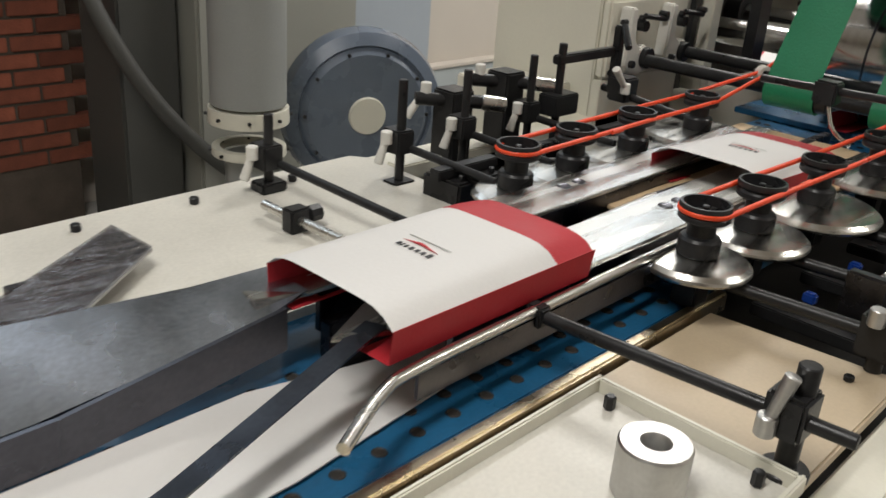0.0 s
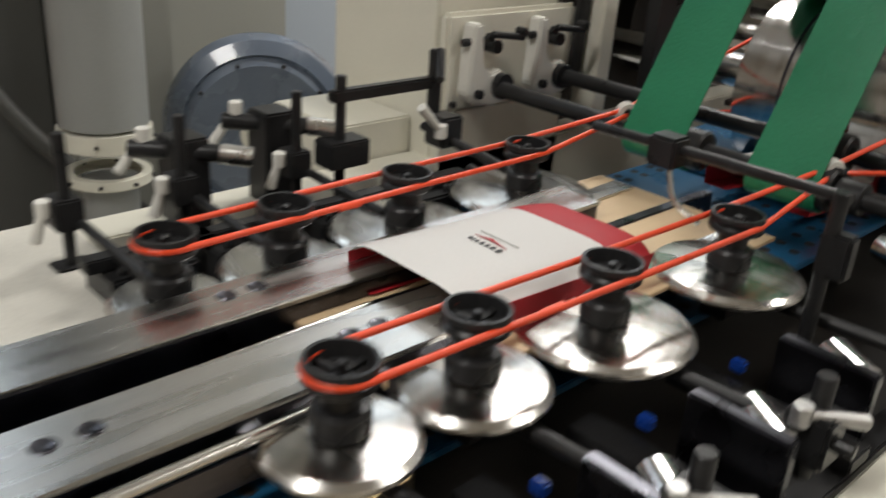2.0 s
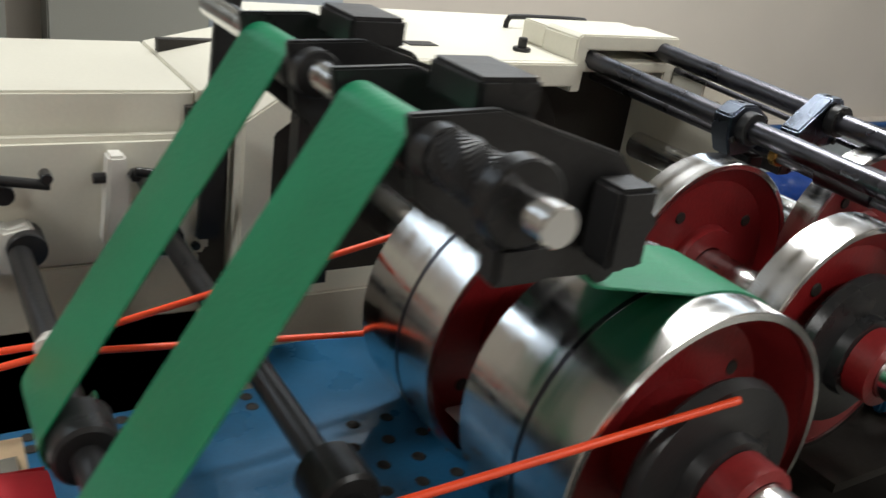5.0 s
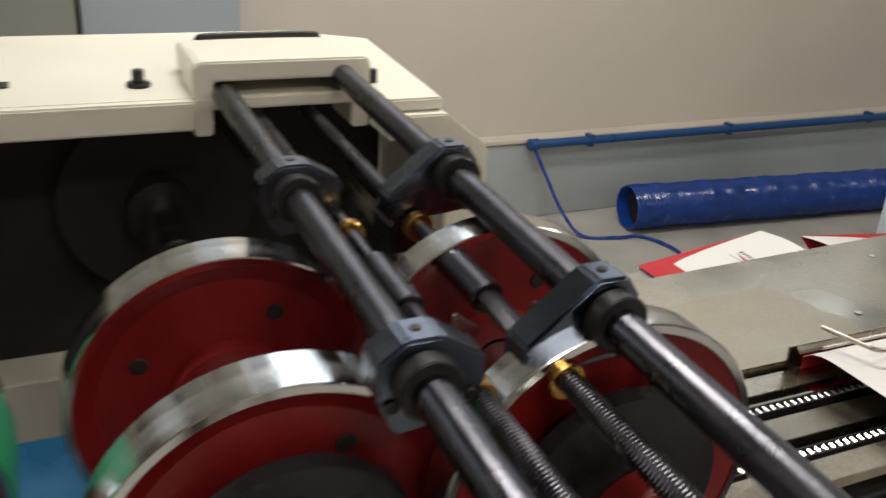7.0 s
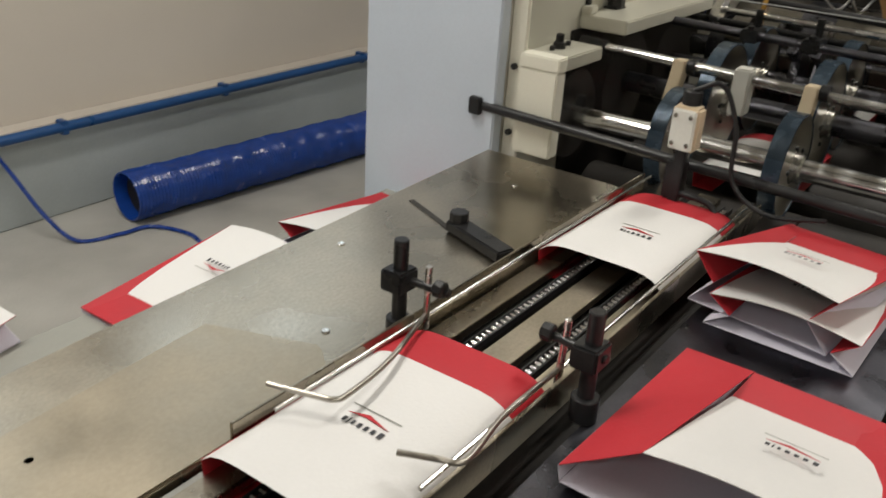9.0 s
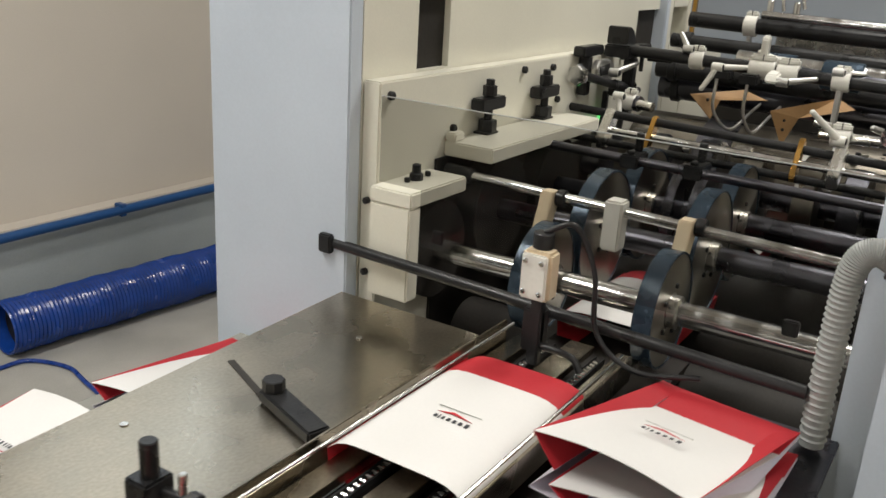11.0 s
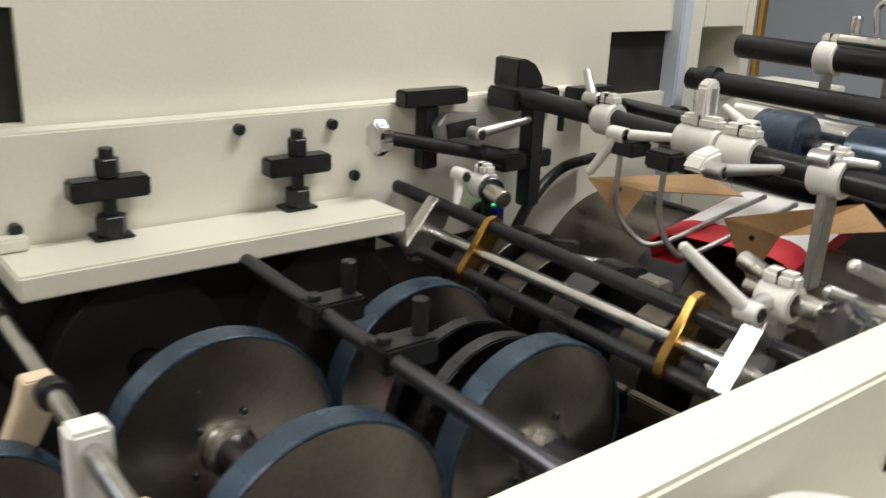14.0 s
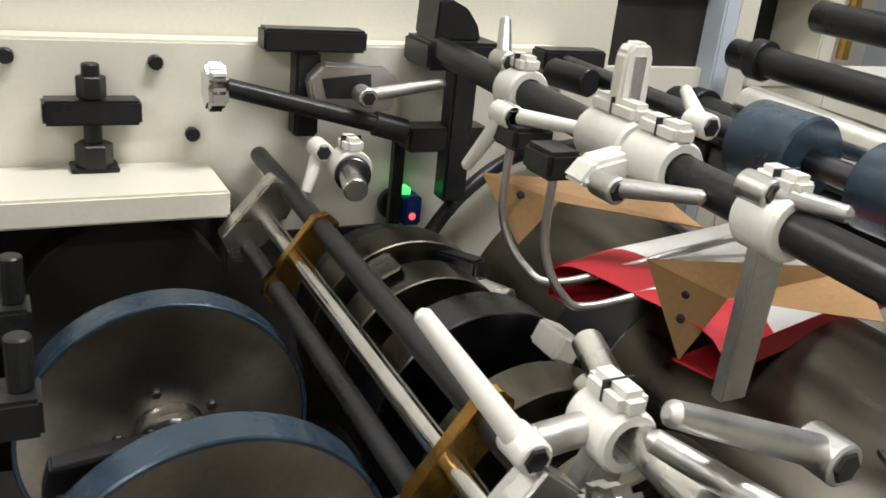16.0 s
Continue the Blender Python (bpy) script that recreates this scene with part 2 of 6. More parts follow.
def smooth_path(points, n=8):
    """A rounded line through control points."""
    pts = [Vector(p) for p in points]
    pts = [pts[0] * 2 - pts[1]] + pts + [pts[-1] * 2 - pts[-2]]
    out = []
    for i in range(1, len(pts) - 2):
        a, b, c, d = pts[i - 1:i + 3]
        for k in range(n):
            t = k / n
            out.append(0.5 * (2 * b + (c - a) * t + (2 * a - 5 * b + 4 * c - d) * t * t + (3 * b - a - 3 * c + d) * t ** 3))
    return out + [pts[-2]]


def prism(poly, axis, a, b, bevel=0.0, bm=None, m=None):
    """A flat outline pushed from a to b along x, y or z; outline in the other two axes, in order."""
    own = bmesh.new()
    put = {"x": lambda u, v, w: (w, u, v), "y": lambda u, v, w: (u, w, v), "z": lambda u, v, w: (u, v, w)}[axis]
    lo, hi = [own.verts.new(put(u, v, a)) for u, v in poly], [own.verts.new(put(u, v, b)) for u, v in poly]
    own.faces.new(lo), own.faces.new(hi)
    k = len(poly)
    for i in range(k):
        own.faces.new((lo[i], lo[(i + 1) % k], hi[(i + 1) % k], hi[i]))
    bmesh.ops.recalc_face_normals(own, faces=own.faces[:])
    if bevel:
        bmesh.ops.bevel(own, geom=own.edges[:], offset=bevel, segments=2, affect="EDGES")
    return joined(bm, own, m)


def obj(name, bm, mat, smooth=True):
    me = bpy.data.meshes.new(name)
    bm.to_mesh(me)
    bm.free()
    me.materials.append(mat)
    if smooth:
        me.polygons.foreach_set("use_smooth", [True] * len(me.polygons))
        me.set_sharp_from_angle(angle=radians(28))
    return new(name, me)


def solo(name, bm, mat, label, category="", kind="", group=""):
    return tagged(obj(name, bm, mat), label, category, group, kind)


def thing(name, label, category, group="", kind="", at=(0, 0, 0)):
    ob = tagged(new(name), label, category, group, kind)
    ob.location = at
    ob.empty_display_size = 0.05
    return ob


def part(name, bm, mat, parent, label=""):
    ob = obj(name, bm, mat)
    ob.parent = parent
    return tagged(ob, label)


# ---- room ----
solo("floor", box(-4, 9, -3, 3.6, -0.1, 0), CONCRETE, "worn pale grey painted concrete floor", kind="structure")
wall_back = thing("wall_back", "beige painted wall with high windows behind the machine", "wall", kind="structure")
part("lower_wall", box(-4, 9.2, 3.5, 3.7, 0, 2.64), WALL, wall_back)
part("upper_wall", box(-4, 9.2, 3.5, 3.7, 3.46, 3.8), WALL, wall_back)
for x0, x1 in ((-4, -1.21), (1.21, 1.69), (4.11, 4.59), (7.01, 9.2)):
    part("pier", box(x0, x1, 3.5, 3.7, 2.641, 3.459), WALL, wall_back)
for wx in (0.0, 2.9, 5.8):
    win = thing("window_high", "high factory window with white bars", "window", "high windows", "structure")
    for a in ((wx - 1.2, wx - 1.15), (wx - 0.425, wx - 0.375), (wx + 0.375, wx + 0.425), (wx + 1.15, wx + 1.2)):
        part("bar", box(a[0], a[1], 3.52, 3.56, 2.645, 3.455, 0.004), WHITE, win)
    part("sill", box(wx - 1.2, wx + 1.2, 3.47, 3.499, 2.60, 2.64, 0.004), WHITE, win)
solo("wall_front", box(-4, 9.2, -3.2, -3, 0, 3.8), WALL, "beige painted wall", kind="structure")
solo("wall_right", box(9, 9.2, -3, 3.5, 0, 3.8), PALE, "pale painted wall", kind="structure")
solo("wall_left", box(-4.2, -4, -3.2, 3.7, 0, 3.8), WALL, "beige painted wall", kind="structure")
solo("ceiling", box(-4, 9, -3, 3.5, 3.8, 3.9), WALL, "plain factory ceiling", kind="structure")
solo("wall_plinth", box(2.4, 9, 3.42, 3.499, 0, 0.385, 0.006), PLINTH, "grey-blue painted plinth along the wall", kind="structure")
solo("trim", box(2.4, 9, 3.41, 3.499, 0.386, 0.405, 0.003), WALL, "pale ledge on the plinth", kind="structure")
for lx, ly in ((-1.3, 0.5), (2.85, 1.95), (5.6, 0.2), (2.6, -1.8)):
    lamp = thing("ceiling_lamp", "long white ceiling lamp with a bright diffuser", "lamp", "ceiling lamps", at=(lx, ly, 3.6))
    part("housing", box(-0.78, 0.78, -0.19, 0.19, 0.005, 0.2, 0.01), WHITE, lamp)
    part("diffuser", box(-0.75, 0.75, -0.17, 0.17, -0.02, 0.002, 0.004), LAMP, lamp)

# brick wall in the far corner, brick by brick
brick_wall = solo("wall_brick", box(-0.2, 0.72, 3.36, 3.498, 0, 2.2), MORTAR, "dark red brick wall with grey joints", kind="structure")
brick_mesh = None
for row in range(20):
    for col in range(5):
        bx = -0.2 + col * 0.2 + (0.1 if row % 2 else 0)
        if bx > 0.62:
            continue
        if brick_mesh is None:
            b = obj("brick", box(0, 0.188, -0.006, 0.05, 0, 0.052, 0.003), BRICK)
            brick_mesh = b.data
        else:
            b = new("brick", brick_mesh)
        b.parent = brick_wall
        b.location = (bx, 3.356 + random.uniform(-0.002, 0.002), 0.25 + row * 0.064)

solo("column", box(0.74, 0.98, 3.0, 3.3, 0, 3.79, 0.01), DARKCOL, "dark painted steel column", "column", "structure")
solo("column", box(1.0, 1.38, 2.9, 3.3, 0, 3.79, 0.012), GREYCOL, "grey painted column by the brick wall", "column", "structure")
solo("wall_panel", box(1.55, 2.12, 3.30, 3.45, 0, 3.79, 0.006), GREYCOL, "grey wall panel", "panel", "structure")
solo("wall_panel", box(2.14, 2.7, 3.36, 3.46, 0, 3.79, 0.006), PALE, "pale blue wall panel", "panel", "structure")

cable = solo("hanging_cable", tube(smooth_path([(0.55, 3.2, 2.2), (0.62, 3.1, 1.2), (0.72, 2.95, 0.75), (0.95, 2.85, 0.4), (1.3, 2.8, 0.1)]), 0.03), DARKCOL, "thick dark cable hanging by the brick wall", "cable")

# suction pipe and blower
pipe = thing("suction_pipe", "grey suction pipe with off-white bolted flanges", "pipe")
PX, PY = 0.945, 2.5
part("pipe", rod((PX, PY, 0.64), (PX, PY, 3.78), 0.13, 40), DUCT, pipe)
for z, h, r in ((0.575, 0.055, 0.138), (0.46, 0.03, 0.128)):
    fl = part("flange", lathe([(0.1, 0), (r, 0), (r + 0.002, 0.004), (r, h), (0.1, h)], (PX, PY, z), (0, 0, 1), 40), WHITE, pipe, "off-white flange")
    for k in range(8):
        a = k * math.pi / 4 + 0.2
        q = (PX + r * math.cos(a), PY + r * math.sin(a), z + h * 0.5)
        part("bolt", rod(q, (q[0] + 0.012 * math.cos(a), q[1] + 0.012 * math.sin(a), q[2]), 0.006, 6), BLACK, fl)
part("lower_pipe", rod((PX, PY, 0.0), (PX, PY, 0.46), 0.085, 32), DUCT, pipe)

blower = thing("blower", "round blue-grey enamelled blower with stepped cover", "blower", at=(1.55, 2.62, 0.52))
t0 = Vector((-0.45, -0.9, 0)).normalized()
part("casing", lathe([(0, 0), (0.30, 0), (0.325, 0.02), (0.33, 0.06), (0.315, 0.105), (0.27, 0.13), (0.262, 0.118), (0.25, 0.128), (0.235, 0.14), (0.1, 0.145), (0, 0.145)], (0, 0, 0), t0, 64), BLOWER, blower)
part("hub_plate", lathe([(0, 0.144), (0.075, 0.146), (0.07, 0.158), (0, 0.16)], (0, 0, 0), t0, 40), WHITE, blower, "off-white hub plate")
part("motor", rod((0.0, 0.0, 0.0), tuple(-t0 * 0.25), 0.13, 32), BLACK, blower)
side = Vector((-t0.y, t0.x, 0))
for k in range(10):
    a = k * math.pi / 5
    q = t0 * 0.135 + (side * math.cos(a) + Vector((0, 0, 1)) * math.sin(a)) * 0.245
    part("bolt", rod(tuple(q), tuple(q + t0 * 0.012), 0.007, 8), BLACK, blower)
part("foot", box(-0.12, 0.12, -0.1, 0.1, -0.53, -0.28, 0.01), BLOWER, blower)

# ---- machine body, forming section ----
ZT = 0.885
base = thing("forming_section_frame", "cream painted steel machine frame of the forming section", "machine frame")
part("side_far", box(-3.6, 2.6, 1.19, 1.27, 0.0, 0.87, 0.004), WHITE, base)
part("side_near", box(-3.6, 2.62, 0.14, 0.2, 0.0, 0.83, 0.004), WHITE, base)
part("bed", box(-3.6, 2.6, 0.2, 1.19, 0.60, 0.66), DARK, base, "dark machine bed")

left_table = thing("side_table", "white painted table plate with rounded corner and bolts", "table plate")
out = [(-3.6, 0.80), (0.20, 0.80), (0.29, 0.90), (0.355, 1.02), (0.365, 1.225), (0.335, 1.262), (-3.6, 1.205)]
part("plate", prism(out, "z", ZT - 0.02, ZT, 0.003), TABLEW, left_table)
for k in range(6):
    part("bolt", rod((0.15 - 0.2 * k, 1.2, ZT), (0.15 - 0.2 * k, 1.2, ZT + 0.012), 0.008, 10), BLACK, left_table)
part("support", box(-1.2, 0.15, 1.02, 1.18, 0.661, ZT - 0.021), WHITE, left_table)

film = thing("wrapped_plate", "grey plate wrapped in crinkled clear film", "plate")
part("sheet", prism([(-0.62, 0.87), (-0.232, 1.12), (-0.226, 1.017), (-0.60, 0.73)], "z", 0.91, 0.914), GREYPLATE, film)
part("wrap", prism([(-0.62, 0.87), (-0.232, 1.12), (-0.226, 1.017), (-0.60, 0.73)], "z", 0.916, 0.918), FILM, film)
part("block", box(-0.42, -0.34, 1.0, 1.03, ZT, 0.909), BLACK, film)

bed = thing("perforated_bed", "blue painted bed plate with rows of round holes", "bed plate")
part("plate", box(-3.6, 0.36, 0.488, 1.185, 0.855, 0.868, 0.002), BLUE, bed)
part("plate", box(0.3605, 1.95, 0.488, 0.945, 0.855, 0.868, 0.002), BLUE, bed)
part("edge_strip", box(-3.6, 0.40, 0.468, 0.486, 0.84, 0.872, 0.003), GOLDEDGE, bed, "worn steel edge strip")
hole = None
for y in (0.518, 0.552, 0.66, 0.69, 0.90, 0.925):
    for k in range(48):
        x = -0.75 + k * 0.055 + (0.02 if y in (0.552, 0.69) else 0)
        if y > 0.9 and x < 1.0:
            continue
        if hole is None:
            h = obj("hole", lathe([(0, 0.0), (0.0055, 0.0), (0.0075, 0.0012), (0.009, 0.0)], (0, 0, 0), (0, 0, 1), 12), DARK)
            hole = h.data
        else:
            h = new("hole", hole)
        h.parent, h.location = bed, (x, y, 0.8685)

cream = thing("side_cover", "beige painted side panel of the frame", "panel")
part("panel", prism([(-3.6, 0.2), (0.36, 0.2), (0.335, 0.462), (-3.6, 0.462)], "z", 0.845, 0.862, 0.003), CREAM, cream)
for x in (0.30, -0.62, -1.4):
    part("bolt", rod((x, 0.25, 0.862), (x, 0.25, 0.870), 0.007, 8), BLACK, cream)
tray = thing("oil_tray", "white painted tray with raised rim", "tray")
part("tray_floor", box(-0.45, 0.02, 0.2, 0.44, 0.863, 0.867), TABLEW, tray)
for a in ((-0.45, 0.03, 0.44, 0.447), (-0.45, 0.03, 0.193, 0.2), (0.021, 0.029, 0.2, 0.44)):
    part("rim", box(*a, 0.863, 0.885, 0.002), WHITE, tray)
for p in ((0.0, 0.41), (0.0, 0.23), (-0.3, 0.42)):
    part("screw", rod((*p, 0.867), (*p, 0.885), 0.007, 6), BLACK, tray)
boss = thing("round_boss", "turned aluminium boss with a bored hole", "boss")
part("body", lathe([(0.036, 0), (0.037, 0.002), (0.037, 0.056), (0.035, 0.059), (0.016, 0.059), (0.014, 0.055), (0.014, 0.02), (0, 0.02)], (-0.096, 0.30, 0.868), (0, 0, 1), 40), ALU, boss)


# ---- forming rails ----
def rail(name, y0, y1, x0, x1, label, taper):
    r = thing(name, label, "rail")
    poly = [(x0, y0 + 0.02), (x0 + 0.06, y0), (x1, y0), (x1, y1), (x0, y1)] if not taper else [(x0 - 0.05, y1 - 0.04), (x0 + 0.09, y0), (x1, y0), (x1, y1), (x0 + 0.03, y1)]
    part("top_plate", prism(poly, "z", 0.955, 0.962, 0.0012), STEEL, r)
    part("web", box(x0 + 0.08, x1, y0 + 0.004, y0 + 0.014, 0.90, 0.9545, 0.001), DARKSTEEL, r)
    part("web", box(x0 + 0.08, x1, y1 - 0.014, y1 - 0.004, 0.90, 0.9545, 0.001), DARKSTEEL, r)
    for x in (x0 + 0.14, x0 + 0.19, x0 + 0.30, x0 + 0.34, x0 + 0.62, x0 + 0.66):
        s = part("slot", lathe([(0, 0.0), (0.007, 0.0), (0.011, 0.0014), (0.0125, 0.0)], (x, (y0 + y1) / 2 + 0.01, 0.9622), (0, 0, 1), 16), DARKSTEEL, r)
    for x in (x0 + 0.15, x0 + 0.7):
        part("post", rod((x, (y0 + y1) / 2, 0.868), (x, (y0 + y1) / 2, 0.955), 0.016, 16), BLACK, r)
    return r


rail("forming_rail", 0.705, 0.79, -0.26, 0.98, "long bright steel forming rail on black posts", False)
rail("forming_rail", 0.545, 0.645, -0.2, 0.80, "long bright steel forming rail with a cut corner", True)

guide = thing("ramp_guide", "folded blued steel ramp guide", "guide")
m = bmesh.new()
for a, b in (((-3.4, 0.86, 0.945), (-3.4, 0.70, 0.915)), ((-0.52, 0.845, 0.958), (-0.52, 0.70, 0.925)), ((-0.30, 0.795, 0.963), (-0.28, 0.70, 0.945)), ((-0.2, 0.788, 0.9635), (-0.2, 0.708, 0.9635))):
    m.verts.new(a), m.verts.new(b)
m.verts.ensure_lookup_table()
for i in range(3):
    m.faces.new((m.verts[2 * i], m.verts[2 * i + 1], m.verts[2 * i + 3], m.verts[2 * i + 2]))
m.normal_update()
bmesh.ops.solidify(m, geom=m.faces[:], thickness=0.004)
part("ramp", m, BLUED, guide)
part("flange", prism([(-3.4, 0.84), (-0.5, 0.875), (-0.24, 0.905), (-0.24, 0.958), (-0.5, 0.925), (-3.4, 0.90)], "y", 0.692, 0.698), DARKSTEEL, guide)
guide2 = thing("ramp_guide", "dark blued steel strip guide", "guide")
m = bmesh.new()
for a, b in (((-0.95, 0.437, 0.895), (-0.95, 0.413, 0.895)), ((-0.48, 0.544, 0.926), (-0.47, 0.522, 0.926)), ((-0.2, 0.607, 0.9655), (-0.19, 0.584, 0.9655))):
    m.verts.new(a), m.verts.new(b)
m.verts.ensure_lookup_table()
for i in range(2):
    m.faces.new((m.verts[2 * i], m.verts[2 * i + 1], m.verts[2 * i + 3], m.verts[2 * i + 2]))
m.normal_update()
bmesh.ops.solidify(m, geom=m.faces[:], thickness=0.003)
part("strip", m, COLLAR, guide2)
gr = thing("guide_rod", "bent grey steel guide rod beside the rail", "guide rod")
part("bar", tube(smooth_path([(-0.342, 0.474, 0.938), (-0.262, 0.512, 0.944), (-0.2, 0.524, 0.945), (0.0, 0.528, 0.945), (0.34, 0.532, 0.945)], 6), 0.0072), STEEL, gr)
part("strip", box(-0.2, 0.36, 0.522, 0.527, 0.905, 0.938), DARKSTEEL, gr)
sheet = solo("paper_sheet", prism([(-3.4, 0.50), (-0.35, 0.53), (0.0, 0.57), (0.0, 0.62), (-0.3, 0.69), (-3.4, 0.69)], "z", 0.872, 0.8735), PAPER, "white paper web running under the rails", "paper")
inner = thing("inner_rail", "dark steel inner rail between the forming rails", "rail")
part("bar", box(-0.2, 1.25, 0.665, 0.685, 0.885, 0.935, 0.002), DARKSTEEL, inner)
part("rod", tube(smooth_path([(-0.1, 0.655, 0.94), (0.2, 0.66, 0.945), (0.5, 0.67, 0.945)], 6), 0.004), STEEL, inner)
part("foot", box(-0.18, -0.13, 0.664, 0.686, 0.868, 0.8845), BLACK, inner)
board = thing("tan_board", "tan board with a dark rounded slot strip", "board")
part("board", box(0.42, 1.16, 0.50, 0.84, 0.925, 0.932, 0.001), BOARD, board)
part("slot_strip", prism([(0.5, 0.655), (0.93, 0.635), (0.95, 0.645), (0.93, 0.668), (0.5, 0.69)], "z", 0.9325, 0.937), DARKSTEEL, board)
part("support", box(0.5, 1.1, 0.6, 0.7, 0.868, 0.9245), DARK, board)
part("strip", prism([(0.55, 0.545), (1.15, 0.53), (1.15, 0.56), (0.55, 0.575)], "z", 0.9325, 0.936), STEEL, board)
part("strip", prism([(0.55, 0.73), (1.15, 0.76), (1.15, 0.80), (0.55, 0.765)], "z", 0.9325, 0.9362), STEEL, board)


# ---- clamps, posts and pulleys ----
def handle_lever(parent, p, d, mat=None, n=0.07):
    """A tapered clamping lever from p along d."""
    p, d = Vector(p), Vector(d).normalized()
    lv = part("lever", rod(p, p + d * n, 0.006, 16, bm=None, r2=0.009), mat or WHITECAST, parent, "pale clamping lever")
    part("boss", rod(p - Vector((0, 0, 0.012)), p + Vector((0, 0, 0.012)), 0.011, 14), mat or WHITECAST, lv)


def post_clamp(x, y, z, top, reach, label="black rod clamp post with pale lever"):
    """A post at x, y that holds a black cross rod which reaches to y = reach."""
    t = thing("clamp_post", label, "clamp", "rod clamps")
    part("post", rod((x, y, z), (x, y, top), 0.0085, 16), BLACK, t)
    zc = z + (top - z) * 0.45
    part("block", box(x - 0.02, x + 0.02, y - 0.016, y + 0.03, zc - 0.022, zc + 0.022, 0.003), BLACK, t)
    part("foot", box(x - 0.026, x + 0.026, y - 0.02, y + 0.02, z, z + 0.018, 0.003), BLACK, t)
    s = 1 if reach > y else -1
    part("cross_rod", rod((x + 0.014, y - s * 0.05, zc - 0.012), (x + 0.014, reach, zc - 0.02), 0.0075, 16), BLACK, t)
    handle_lever(t, (x - 0.026, y + 0.01, zc + 0.008), (-0.3, 0.1, -1), n=0.05)
    return t


post_clamp(0.088, 1.185, ZT, 1.022, 0.78, "black post clamping a long rod over the table")
bar_t = thing("table_clamp", "short steel rod with a black thumb clamp", "clamp")
part("bar", rod((0.01, 1.09, 0.905), (0.015, 0.90, 0.905), 0.008, 14), STEEL, bar_t)
part("clamp", box(-0.006, 0.03, 0.995, 1.022, ZT, 0.925, 0.003), BLACK, bar_t)
part("knob", rod((0.035, 1.008, 0.908), (0.058, 1.008, 0.908), 0.014, 8), BLACK, bar_t)

for x, reach, top in ((0.31, 0.87, 1.075), (0.48, 0.88, 1.075), (0.68, 0.88, 1.085)):
    post_clamp(x, 1.09, 0.87, top, reach)
wide = thing("clamp_bar", "black adjustable arm with post and tube end", "clamp")
part("post", rod((0.755, 1.075, 0.87), (0.755, 1.075, 1.105), 0.009), BLACK, wide)
part("block", box(0.72, 0.80, 1.05, 1.10, 0.955, 1.0, 0.003), BLACK, wide)
part("arm", box(0.735, 0.96, 1.066, 1.086, 1.062, 1.082, 0.003), BLACK, wide)
part("upright", box(0.945, 0.965, 1.06, 1.08, 0.98, 1.13, 0.003), BLACK, wide)
part("crank", rod((0.955, 1.06, 1.13), (0.92, 1.02, 1.09), 0.008), BLACK, wide)
part("block", box(0.935, 0.985, 1.02, 1.07, 0.965, 1.02, 0.004), BLACK, wide)
part("cross_rod", rod((0.96, 1.1, 0.985), (0.965, 0.87, 0.96), 0.0085), BLACK, wide)
handle_lever(wide, (0.93, 1.02, 1.0), (-0.7, 0, 0.7))
for x, z in ((0.50, 1.0), (0.66, 1.02)):
    tb = thing("tube_holder", "black tube holder with steel sleeve", "clamp")
    part("tube", rod((x - 0.05, 1.2, z), (x + 0.06, 1.12, z - 0.005), 0.014), BLACK, tb)
    part("sleeve", rod((x + 0.06, 1.12, z - 0.005), (x + 0.10, 1.09, z - 0.01), 0.016), STEEL, tb)
    part("block", box(x - 0.01, x + 0.05, 1.13, 1.19, 0.87, z + 0.02, 0.004), BLACK, tb)
    handle_lever(tb, (x - 0.03, 1.19, z + 0.02), (-0.5, 0.2, -0.8))
for x in (0.30, 0.45, 0.62, 0.78):
    blk = thing("slide_block", "black steel slide block under the disc arm", "block")
    part("body", box(x, x + 0.12, 0.93, 1.02, 0.868, 0.925, 0.004), BLACK, blk)
    part("rail", box(x - 0.02, x + 0.16, 0.96, 0.985, 0.926, 0.945, 0.002), BLACK, blk)
    for bx in (x + 0.02, x + 0.1):
        part("screw", rod((bx, 0.945, 0.926), (bx, 0.945, 0.936), 0.006, 6), BLACK, blk)
low_box = thing("side_box", "white painted low machine box", "machine box")
part("body", box(0.898, 1.086, 1.275, 1.50, 0.0, 0.945, 0.004), WHITE, low_box)
part("long_rail", box(0.37, 0.9, 1.15, 1.19, 0.85, 0.885, 0.003), WHITE, low_box)

PULL_N = [(0.325, 0.494), (0.492, 0.490), (0.705, 0.482), (0.975, 0.476)]
PULL_F = [(0.327, 0.833), (0.493, 0.838), (0.702, 0.845), (0.963, 0.85)]
SPIN = []


